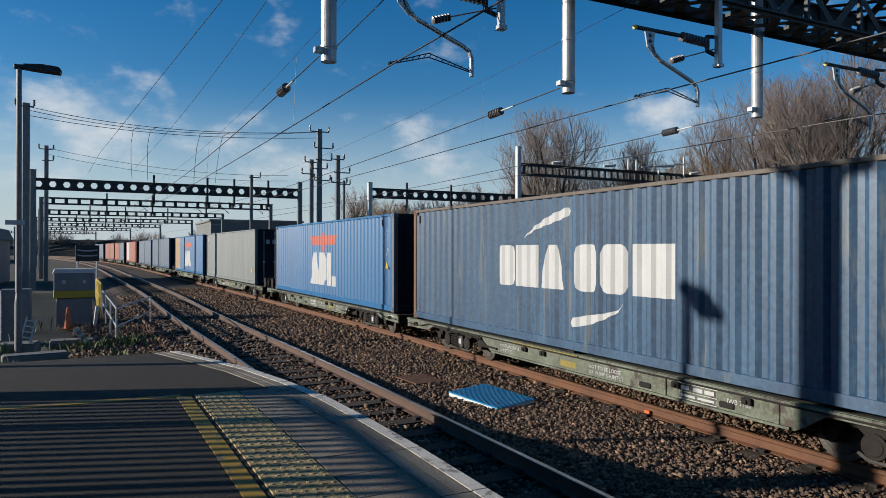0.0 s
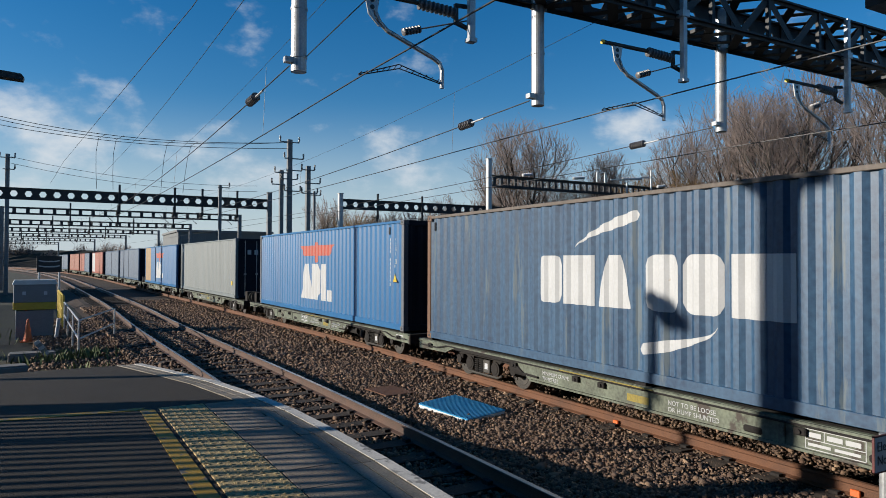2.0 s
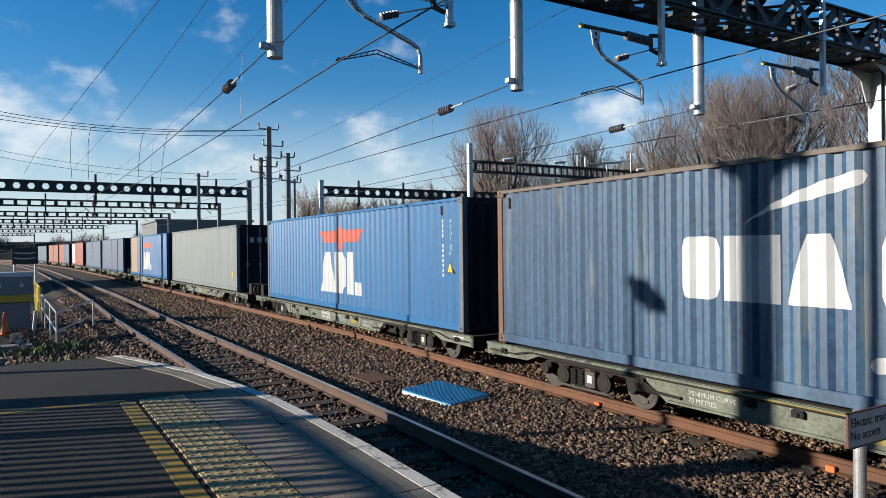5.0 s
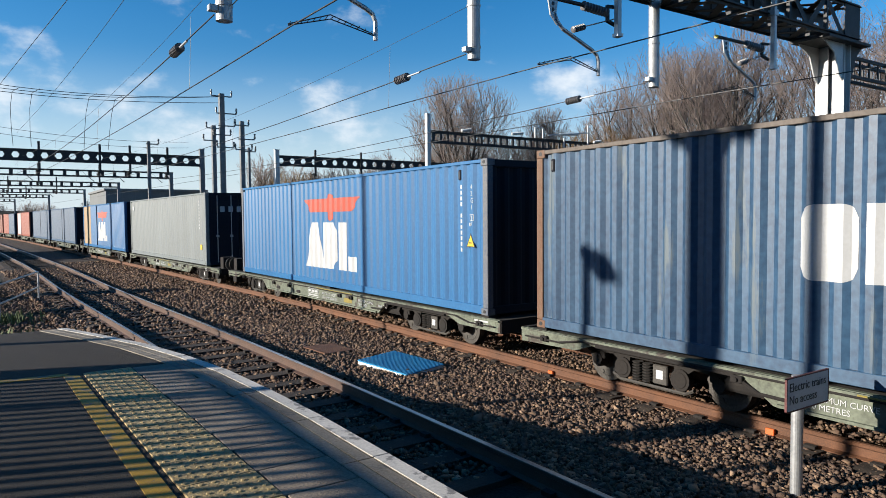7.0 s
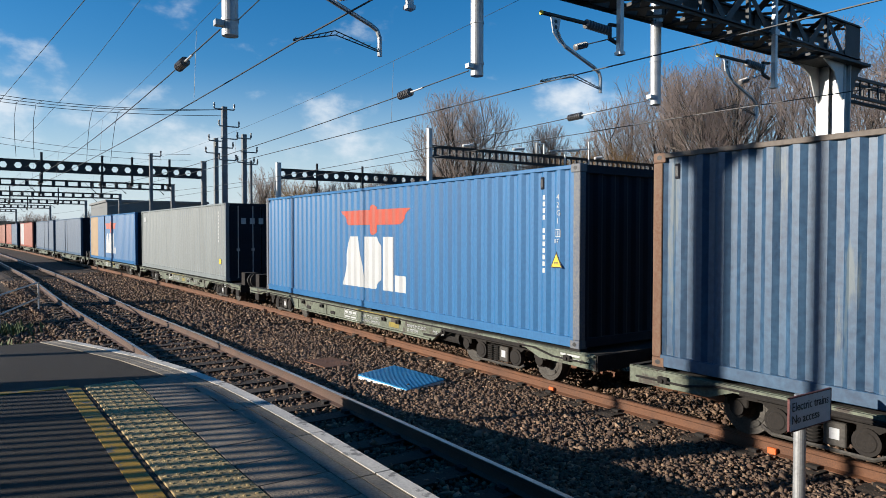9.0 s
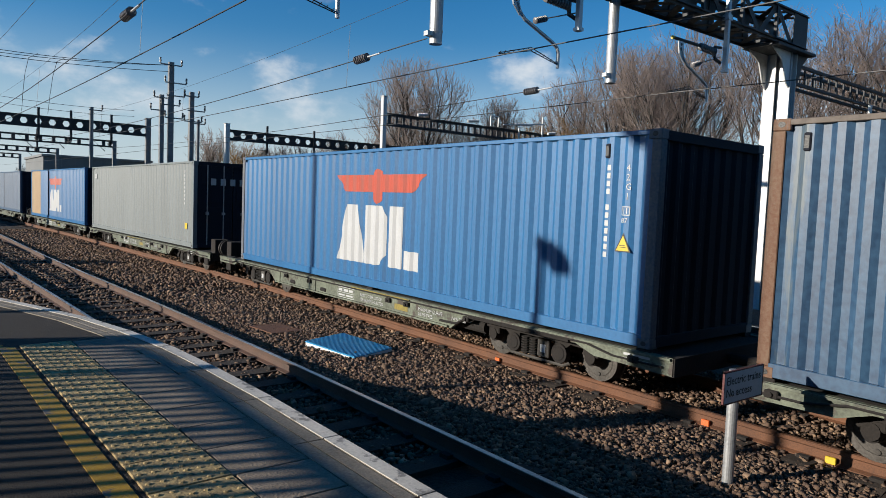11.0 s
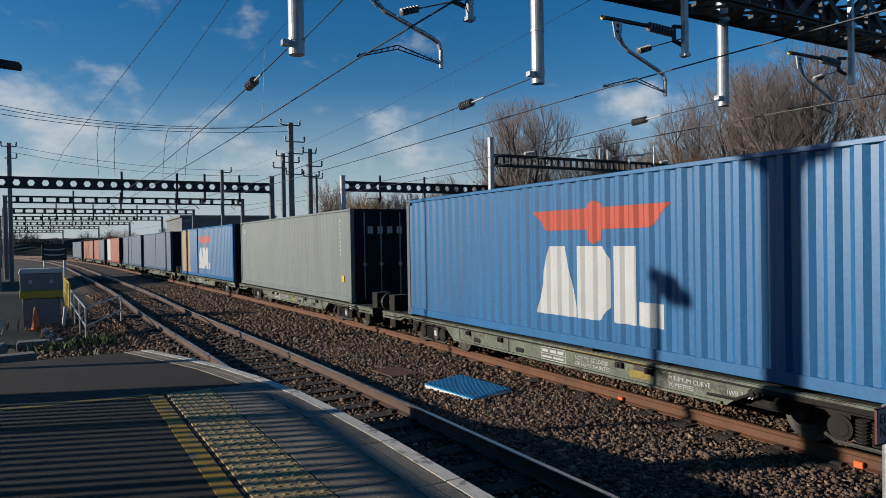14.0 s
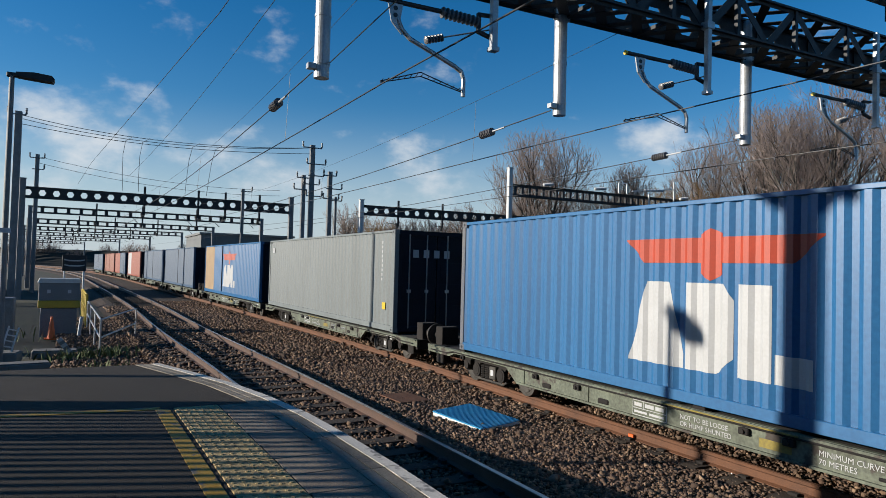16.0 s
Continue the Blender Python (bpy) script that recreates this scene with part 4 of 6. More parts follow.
# ---- ballast stones ----
def build_stones(name, zones, label):
    """Loose stones as one mesh: each a lumpy eight-cornered block."""
    rng = np.random.default_rng(7)
    cube = np.array([[-1, -1, -1], [1, -1, -1], [1, 1, -1], [-1, 1, -1], [-1, -1, 1], [1, -1, 1], [1, 1, 1], [-1, 1, 1]], float)
    quads = np.array([[0, 3, 2, 1], [4, 5, 6, 7], [0, 1, 5, 4], [1, 2, 6, 5], [2, 3, 7, 6], [3, 0, 4, 7]])
    V, F, n = [], [], 0
    for o0, o1, s0, s1, dens, size, level in zones:
        count = int((o1 - o0) * (s1 - s0) * dens)
        s = rng.uniform(s0, s1, count)
        o = rng.uniform(o0, o1, count)
        keep = np.ones(count, bool)
        for rail in (lambda q: 3.42 - 0.28 * np.exp(-((q - 25) / 11) ** 2) - 0.7525, lambda q: 3.42 - 0.28 * np.exp(-((q - 25) / 11) ** 2) + 0.7525,
                     lambda q: FREIGHT - 0.7525 + 0.11 * np.exp(-((q - 17) / 6) ** 2), lambda q: FREIGHT + 0.7525 + 0.11 * np.exp(-((q - 17) / 6) ** 2)):
            keep &= np.abs(o - rail(s)) > 0.07
        s, o = s[keep], o[keep]
        count = len(s)
        d = np.where(s < 40, 0.00065 * s * s, 1.04 + 0.052 * (s - 40))
        c = np.stack([o - d, s, level + rng.normal(0, size * 0.35, count)], 1)
        sz = size * rng.lognormal(0, 0.34, count)
        v = cube[None] * (1 + rng.uniform(-0.62, 0.30, (count, 8, 3))) * 0.55
        v *= sz[:, None, None] * rng.uniform(0.6, 1.25, (count, 1, 3)) * np.array([1, 1, 0.75])
        a, b = rng.uniform(0, 2 * np.pi, count), rng.uniform(-0.7, 0.7, count)
        ca, sa, cb, sb = np.cos(a), np.sin(a), np.cos(b), np.sin(b)
        x, y, z = v[..., 0], v[..., 1] * cb[:, None] - v[..., 2] * sb[:, None], v[..., 1] * sb[:, None] + v[..., 2] * cb[:, None]
        v = np.stack([x * ca[:, None] - y * sa[:, None], x * sa[:, None] + y * ca[:, None], z], 2) + c[:, None]
        V.append(v.reshape(-1, 3))
        F.append((quads[None] + (n + 8 * np.arange(count))[:, None, None]).reshape(-1, 4))
        n += 8 * count
    V, F = np.concatenate(V), np.concatenate(F)
    me = bpy.data.meshes.new(name)
    me.vertices.add(len(V))
    me.vertices.foreach_set("co", V.ravel())
    me.loops.add(F.size)
    me.loops.foreach_set("vertex_index", F.ravel().astype(np.int32))
    me.polygons.add(len(F))
    me.polygons.foreach_set("loop_start", np.arange(0, F.size, 4, dtype=np.int32))
    me.update(calc_edges=True)
    ob = mesh_part(name, me, BALLAST)
    tagged(ob, label, "ballast", kind="stuff")


# offsets, distances, stones per square metre, size, level
build_stones("ballast_stones", [
    (4.45, 7.2, 2.2, 9.0, 1450, 0.030, -0.185), (4.45, 7.2, 9.0, 16.0, 880, 0.035, -0.185), (4.45, 7.2, 16.0, 45.0, 200, 0.052, -0.185),
    (7.2, 9.7, 2.2, 12.0, 520, 0.034, -0.155), (7.2, 9.7, 12.0, 40.0, 160, 0.06, -0.155),
    (1.7, 4.5, 5.0, 16.0, 480, 0.036, -0.205), (1.5, 4.5, 16.0, 40.0, 150, 0.055, -0.20), (-0.6, 1.8, 10.0, 34.0, 150, 0.05, -0.30)], "loose brown and grey railway ballast")


# ---- small things by the track ----
def build_board():
    b = thing("drainage_board", "bright blue ribbed plastic cover board lying on the ballast", "cover board", pose(5.62, 9.58, -0.165, 2, -3, 10))
    bm = bm_new()
    box(bm, -0.40, 0.40, -0.62, 0.62, -0.06, 0.05, bevel=0.006)
    part("foam_base", bm, BOARD_EDGE, b)
    bm = bm_new()
    box(bm, -0.405, 0.405, -0.625, 0.625, 0.051, 0.068, bevel=0.004)
    top = part("blue_top", bm, BOARD_BLUE, b)
    for k in range(24):
        bm = bm_new()
        y = -0.6 + k * 0.052
        box(bm, -0.395, 0.395, y, y + 0.02, 0.0685, 0.076)
        part("rib", bm, BOARD_BLUE, top)
    p = thing("rusty_plate", "flat rusty steel plate lying on the ballast", "steel plate", pose(5.26, 11.6, -0.15, 1, 1, 8))
    bm = bm_new()
    box(bm, -0.32, 0.32, -0.4, 0.4, -0.01, 0.01, bevel=0.004)
    part("plate", bm, RUST_RAIL, p)


build_board()


def build_sign():
    s = thing("warning_sign", "small grey warning sign on a round galvanised post in the ballast", "sign", pose(5.91, 3.11, -0.22))
    bm = bm_new()
    rod(bm, (-0.05, 0, -0.2), (-0.05, 0, 1.10), 0.05, seg=18)
    part("post", bm, GALV, s)
    bm = bm_new()
    box(bm, -0.34, 0.34, -0.066, -0.052, 0.83, 1.12, bevel=0.002)
    f = part("plate", bm, SIGN_WHITE, s)
    bm = bm_new()
    for x0, x1, z0, z1 in ((-0.344, 0.344, 1.112, 1.124), (-0.344, 0.344, 0.826, 0.838), (-0.344, -0.334, 0.826, 1.124), (0.334, 0.344, 0.826, 1.124)):
        box(bm, x0, x1, -0.069, -0.049, z0, z1)
    part("dark_border", bm, MAROON, f, "dark maroon sign border")
    words("lettering", "Electric trains\nNo access", 0.108, BLACK_MARK_HOLLOW, f, pose(-0.305, -0.0685, 1.0, 90, 0, 0))
    bm = bm_new()
    for z in (0.88, 1.02):
        box(bm, -0.11, 0.01, -0.052, 0.055, z, z + 0.03)
    part("clamp", bm, GALV, s)


MAROON = material("maroon_edge_paint", (0.10, 0.02, 0.02), (0.06, 0.014, 0.014), 0.6)
build_sign()

for yy, mat, lab in ((7.6, ORANGE, "orange rail marker clipped to the rusted rail"), (4.1, ORANGE, "orange rail marker clipped to the rusted rail"), (2.75, YELLOW_MARK, "yellow paint marker on the rusted rail")):
    mk = thing("rail_marker", lab, "rail marker", line_pose(yy, freight_off(yy) - 0.80, -0.13), group="markers on the rail")
    bm = bm_new()
    box(bm, -0.025, 0.012, -0.05, 0.05, -0.02, 0.05, bevel=0.006)
    part("marker_block", bm, mat, mk)


# ---- overhead line: the near gantry ----
G_Y, G_NEAR, G_FAR = 9.3, 8.85, 9.75
BOOM_Z0, BOOM_Z1 = 6.88, 7.72


def beam_between(bm, a, b, w, h):
    """A flat bar from a to b, w wide and h deep."""
    a, b = Vector(a), Vector(b)
    d = b - a
    m = Matrix.Translation((a + b) / 2) @ d.to_track_quat("X", "Z").to_matrix().to_4x4()
    return box(bm, -d.length / 2, d.length / 2, -w / 2, w / 2, -h / 2, h / 2, m)


def holed_beam(x0, x1, y, zc, h, pitch, hexagon=True, t=0.1):
    bm = bm_new()
    n = max(1, round((x1 - x0) / pitch))
    p = (x1 - x0) / n
    for i in range(n):
        cx = x0 + (i + 0.5) * p
        if hexagon:
            r = h * 0.31
            hole = [(cx + r * math.cos(math.pi / 3 * k), zc + r * math.sin(math.pi / 3 * k)) for k in range(6)]
            rim = [(cx + p / 2, zc), (cx + p / 2, zc + h / 2), (cx - p / 2, zc + h / 2), (cx - p / 2, zc), (cx - p / 2, zc - h / 2), (cx + p / 2, zc - h / 2)]
        else:
            w = p * 0.36
            hole = [(cx + w, zc), (cx + w, zc + h * 0.3), (cx - w, zc + h * 0.3), (cx - w, zc), (cx - w, zc - h * 0.3), (cx + w, zc - h * 0.3)]
            rim = [(cx + p / 2, zc), (cx + p / 2, zc + h / 2), (cx - p / 2, zc + h / 2), (cx - p / 2, zc), (cx - p / 2, zc - h / 2), (cx + p / 2, zc - h / 2)]
        for yy, flip in ((y - t / 2, False), (y + t / 2, True)):
            a = [bm.verts.new((q[0], yy, q[1])) for q in hole]
            b = [bm.verts.new((q[0], yy, q[1])) for q in rim]
            for k in range(6):
                f = (a[k], b[k], b[(k + 1) % 6], a[(k + 1) % 6])
                bm.faces.new(f[::-1] if flip else f)
        for k in range(6):
            q, r2 = hole[k], hole[(k + 1) % 6]
            bm.faces.new([bm.verts.new(v) for v in ((q[0], y - t / 2, q[1]), (r2[0], y - t / 2, r2[1]), (r2[0], y + t / 2, r2[1]), (q[0], y + t / 2, q[1]))])
    box(bm, x0, x1, y - t, y + t, zc + h / 2, zc + h / 2 + 0.03)
    box(bm, x0, x1, y - t, y + t, zc - h / 2 - 0.03, zc - h / 2)
    return bm


def build_gantry():
    g = thing("electrification_gantry", "dark lattice gantry over the tracks on pale twin-legged columns", "gantry", group="overhead line gantries")
    x0, x1 = -6.2, 19.3
    for y in (G_NEAR, G_FAR):
        for z in (BOOM_Z0, BOOM_Z1):
            bm = bm_new()
            box(bm, x0, x1, y - 0.07, y + 0.07, z - 0.008, z + 0.008)
            box(bm, x0, x1, y - 0.008, y + 0.008, z - 0.07, z + 0.07)
            part("boom_chord", bm, DARK_STEEL, g)
    n = 30
    for i in range(n):
        a, b = x0 + (x1 - x0) * i / n, x0 + (x1 - x0) * (i + 1) / n
        for y in (G_NEAR,):
            bm = bm_new()
            beam_between(bm, (a, y, BOOM_Z0 if i % 2 else BOOM_Z1), (b, y, BOOM_Z1 if i % 2 else BOOM_Z0), 0.014, 0.15)
            part("side_lacing", bm, DARK_STEEL, g)
        for z in (BOOM_Z0, BOOM_Z1):
            for sgn in (0, 1):
                bm = bm_new()
                beam_between(bm, (a, G_NEAR if (i + sgn) % 2 else G_FAR, z + 0.012 * sgn), (b, G_FAR if (i + sgn) % 2 else G_NEAR, z + 0.012 * sgn), 0.19, 0.012)
                part("face_lacing", bm, DARK_STEEL, g)
        if i % 2 == 0:
            bm = bm_new()
            beam_between(bm, (a, G_NEAR, BOOM_Z0), (a, G_NEAR, BOOM_Z1), 0.08, 0.08)
            beam_between(bm, (a, G_FAR, BOOM_Z0), (a, G_FAR, BOOM_Z1), 0.08, 0.08)
            beam_between(bm, (a, G_NEAR, BOOM_Z0), (a, G_FAR, BOOM_Z0), 0.07, 0.07)
            part("boom_frame", bm, DARK_STEEL, g)
    part("boom_web", holed_beam(x0, x1, G_FAR, (BOOM_Z0 + BOOM_Z1) / 2, BOOM_Z1 - BOOM_Z0 - 0.1, 0.85, True, 0.02), DARK_STEEL, g)
    # far column: two pale legs with brackets under the boom
    for y, hw in ((G_Y - 0.25, 0.11), (G_Y + 0.21, 0.16)):
        bm = bm_new()
        box(bm, 18.78, 19.06, y - 0.012, y + 0.012, -0.5, BOOM_Z0)
        box(bm, 18.75, 18.78, y - hw, y + hw, -0.5, BOOM_Z0)
        box(bm, 19.06, 19.09, y - hw, y + hw, -0.5, BOOM_Z0)
        part("column_leg", bm, WHITE_STEEL, g, "pale galvanised column leg")
    # Web in darker grey than the legs: its shade is put into the colour.
    bm = bm_new()
    box(bm, 18.88, 18.90, G_Y - 0.23, G_Y + 0.19, -0.5, BOOM_Z0)
    part("column_web", bm, GALV, g, "recessed web between the legs, its shade put in as grey")
    for y in (G_Y - 0.33, G_Y + 0.30):
        bm = bm_new()
        prism(bm, [(17.75, BOOM_Z0 - 0.14), (18.75, BOOM_Z0 - 0.14), (18.75, BOOM_Z0 - 1.1), (18.55, BOOM_Z0 - 0.95), (18.3, BOOM_Z0 - 0.4)], "y", y, y + 0.03)
        part("haunch", bm, WHITE_STEEL, g, "pale bracket under the boom")
        bm = bm_new()
        prism(bm, [(19.75, BOOM_Z0 - 0.14), (19.09, BOOM_Z0 - 0.14), (19.09, BOOM_Z0 - 1.1), (19.25, BOOM_Z0 - 0.9), (19.45, BOOM_Z0 - 0.4)], "y", y, y + 0.03)
        part("haunch", bm, DARK_STEEL, g)
    bm = bm_new()
    box(bm, 17.6, 19.75, G_NEAR - 0.1, G_FAR, BOOM_Z0 - 0.14, BOOM_Z0 - 0.07)
    part("head_plate", bm, DARK_STEEL, g)
    bm = bm_new()
    box(bm, 18.5, 19.28, G_NEAR - 0.03, G_NEAR - 0.015, BOOM_Z0, BOOM_Z1)
    part("end_plate", bm, DARK_STEEL, g)
    # column on the platform, with the flared head
    bm = bm_new()
    box(bm, -6.1, -5.7, G_Y - 0.17, G_Y + 0.17, 0.6, BOOM_Z0, bevel=0.01)
    part("column_leg", bm, WHITE_STEEL, g)
    bm = bm_new()
    fl = [(G_Y - 0.18, 6.5), (G_Y - 0.2, 6.6), (G_Y - 0.27, 6.72), (G_Y - 0.36, 6.82), (G_Y - 0.40, BOOM_Z0 - 0.01), (G_Y + 0.40, BOOM_Z0 - 0.01), (G_Y + 0.36, 6.82), (G_Y + 0.27, 6.72), (G_Y + 0.2, 6.6), (G_Y + 0.18, 6.5)]
    prism(bm, fl, "x", -5.98, -5.82)
    part("haunch", bm, WHITE_STEEL, g)
    # square drop posts and round drop tubes
    for x in (5.29, 9.90, 15.1):
        bm = bm_new()
        box(bm, x - 0.05, x + 0.05, G_NEAR - 0.15, G_NEAR - 0.05, 5.66, BOOM_Z1, bevel=0.006)
        box(bm, x - 0.09, x + 0.09, G_NEAR - 0.17, G_NEAR + 0.02, BOOM_Z0 - 0.05, BOOM_Z0 + 0.08)
        box(bm, x - 0.07, x + 0.07, G_NEAR - 0.17, G_NEAR - 0.03, 5.62, 5.68)
        part("drop_post", bm, GALV, g)
    for x in (2.91, 7.3, 12.17):
        bm = bm_new()
        rod(bm, (x, G_FAR, 5.08), (x, G_FAR, BOOM_Z1), 0.115, seg=20)
        for z in (5.28, 6.0):
            rod(bm, (x, G_FAR, z), (x, G_FAR, z + 0.04), 0.125, seg=20)
        part("drop_tube", bm, GALV, g, smooth=False)
        bm = bm_new()
        box(bm, x - 0.16, x + 0.16, G_FAR - 0.06, G_FAR + 0.02, 6.80, 6.98)
        part("tube_bracket", bm, GALV, g)
        bm = bm_new()
        box(bm, x - 0.22, x - 0.1, G_FAR - 0.06, G_FAR + 0.06, 5.2, 5.28)
        part("tube_clamp", bm, GALV, g)
    # small boom beyond the far column
    bm = bm_new()
    for z in (6.0, 6.5):
        for y in (9.1, 9.5):
            box(bm, 19.3, 34, y - 0.04, y + 0.04, z - 0.04, z + 0.04)
    for k in range(28):
        x = 19.4 + k * 0.52
        for y in (9.1, 9.5):
            box(bm, x, x + 0.05, y - 0.02, y + 0.02, 6.0, 6.5)
    part("side_boom", bm, DARK_STEEL, g)
    return g


build_gantry()


def insulator(bm, a, b, r=0.055, n=7, seg=10):
    """A ribbed insulator turned in one piece."""
    a, b = Vector(a), Vector(b)
    d = (b - a).normalized()
    u = d.orthogonal().normalized()
    w = d.cross(u)
    rings = []
    for k in range(n):
        for f, q in ((0.05, 0.5), (0.3, 1.0), (0.6, 1.0), (0.85, 0.5)):
            c = a.lerp(b, (k + f) / n)
            rings.append([bm.verts.new(c + r * q * (math.cos(2 * math.pi * i / seg) * u + math.sin(2 * math.pi * i / seg) * w)) for i in range(seg)])
    for p, q in zip(rings, rings[1:]):
        for i in range(seg):
            bm.faces.new((p[i], p[(i + 1) % seg], q[(i + 1) % seg], q[i]))
    bm.faces.new(rings[0][::-1])
    bm.faces.new(rings[-1])
    return bm


def build_cantilever(x, wire_x):
    """Arm on a drop post: insulated top tube, curved registration tube, latticed steady arm down to the contact wire."""
    c = thing("cantilever_arm", "galvanised overhead line arm with grey insulators and curved tube", "cantilever arm", group="arms of the gantry")
    y = G_NEAR
    left = x - 2.0
    bm = bm_new()
    pipe(bm, [(left, y, 6.10), (x - 0.95, y, 6.10)], 0.035, 8)
    part("top_tube", bm, DARK_STEEL, c)
    bm = bm_new()
    rod(bm, (left - 0.03, y, 6.10), (left + 0.01, y, 6.10), 0.042, seg=8)
    part("tube_cap", bm, YELLOW_MARK, c, "yellow end cap")
    bm = bm_new()
    insulator(bm, (x - 0.95, y, 6.09), (x - 0.3, y, 6.06), 0.085, 9)
    part("insulator", bm, CERAMIC, c)
    bm = bm_new()
    beam_between(bm, (x - 0.3, y, 6.2), (x - 0.3, y, 5.9), 0.05, 0.06)
    beam_between(bm, (x - 0.32, y, 5.92), (x - 0.04, y, 5.85), 0.06, 0.05)
    beam_between(bm, (x - 0.32, y, 6.18), (x - 0.04, y, 6.2), 0.06, 0.05)
    part("mounting_bracket", bm, DARK_STEEL, c)
    bm = bm_new()
    prism(bm, [(left + 0.2, 6.09), (left + 0.44, 6.09), (left + 0.4, 5.85), (left + 0.5, 5.66), (left + 0.42, 5.64), (left + 0.26, 5.8)], "y", y - 0.012, y + 0.012)
    br = part("hanger_plate", bm, GALV, c)
    # Black discs through the plate stand for the shaded holes.
    for z in (6.0, 5.9):
        bm = bm_new()
        rod(bm, (left + 0.32, y - 0.016, z), (left + 0.32, y + 0.016, z), 0.035, seg=10)
        part("dark_plate_hole", bm, BLACK_MARK_HOLLOW, br)
    bm = bm_new()
    pipe(bm, [(left + 0.36, y, 5.86), (left + 0.42, y, 5.72), (left + 0.56, y, 5.60), (left + 1.3, y, 5.32), (left + 1.42, y, 5.25), (left + 1.46, y, 5.15), (left + 1.46, y, 4.88)], 0.034, 8)
    part("registration_tube", bm, GALV, c)
    bm = bm_new()
    k = left + 0.75
    for dz in (0.0, 0.06):
        pipe(bm, [(wire_x, y, 4.9 + dz * 0.3), (k, y, 5.08 + dz), (left + 1.46, y, 4.94 + dz * 0.3)], 0.009, 5)
    for q in range(7):
        u = q / 7
        pipe(bm, [(wire_x + (k - wire_x) * u, y, 4.9 + 0.18 * u), (wire_x + (k - wire_x) * (u + 0.07), y, 4.91 + 0.18 * u + 0.05)], 0.006, 4)
        pipe(bm, [(k + (left + 1.46 - k) * u, y, 5.08 - 0.14 * u), (k + (left + 1.46 - k) * (u + 0.07), y, 5.13 - 0.14 * u)], 0.006, 4)
    part("steady_arm", bm, DARK_STEEL, c)
    bm = bm_new()
    insulator(bm, (x - 1.2, y, 5.62), (x - 0.9, y, 5.72), 0.06, 6)
    pipe(bm, [(x - 0.9, y, 5.72), (x - 0.1, y, 5.98)], 0.012, 5)
    part("stay_insulator", bm, CERAMIC, c)
    return c


build_cantilever(5.38, 3.5)
build_cantilever(10.03, 8.0)
build_cantilever(15.1, 13.0)


def wire(name, pts, r, label, group="overhead wires"):
    w = thing(name, label, "overhead wire", group=group)
    bm = bm_new()
    pipe(bm, pts, r, 5)
    part("strand", bm, WIRE, w)
    return w


def along(off, s0, s1, z, sag=0.0, n=14, off1=None, z1=None):
    out = []
    for k in range(n + 1):
        u = k / n
        s = s0 + (s1 - s0) * u
        out.append(on_line(s, off + ((off1 or off) - off) * u, z + ((z1 or z) - z) * u - 4 * sag * u * (1 - u)))
    return out


for base in (3.56, 8.05, 13.0):
    # contact wire and thin catenary of each track, span by span, with droppers
    wire("contact_wire", along(base + 0.5, -22, 8.75, 4.62, 0, 14, base, 4.87), 0.011, "dark contact wire strung over a track")
    for s0, s1 in ((8.75, 52), (52, 76), (76, 100), (100, 135)):
        wire("contact_wire", along(base, s0, s1, 4.87, 0, 14, base - 0.1), 0.011, "dark contact wire strung over a track")
        if base > 12:
            continue
        cat = wire("catenary_wire", along(base, s0, s1, 6.5, 0.5), 0.0045, "thin sagging catenary wire above a track")
        for u in (0.12, 0.38, 0.64, 0.88):
            s = s0 + (s1 - s0) * u
            bm = bm_new()
            pipe(bm, [on_line(s, base + 0.05, 6.5 - 2.0 * u * (1 - u)), on_line(s, base - 0.1 * u, 4.87)], 0.004, 4)
            part("dropper", bm, WIRE, cat)
wire("feeder_wire", [(3.0, 9.8, 5.3), (3.02, 7.8, 5.38), (3.2, -20, 6.2)], 0.008, "feeder wire running on past a drop tube")
for off in (2.86, 7.25, 12.1):
    w = wire("feeder_wire", along(off, 9.85, 52, 5.18, 0.25), 0.011, "feeder wire tied to a drop tube through an insulator")
    bm = bm_new()
    insulator(bm, on_line(11.8, off, 5.13), on_line(12.25, off, 5.12), 0.085, 7)
    part("strain_insulator", bm, CERAMIC, w)
    bm = bm_new()
    rod(bm, on_line(11.35, off, 5.14), on_line(11.8, off, 5.13), 0.02, seg=6)
    part("wire_clamp", bm, GALV, w)
wire("earth_wire", [on_line(-6, 3.7, 8), on_line(16, 2.48, 8), on_line(45, 0.84, 8), on_line(52, 0.4, 7.4)], 0.010, "thin wire running high along the line")
wire("earth_wire", along(3.36, -10, 52, 8.0, 0.05), 0.008, "thin wire running high along the line")


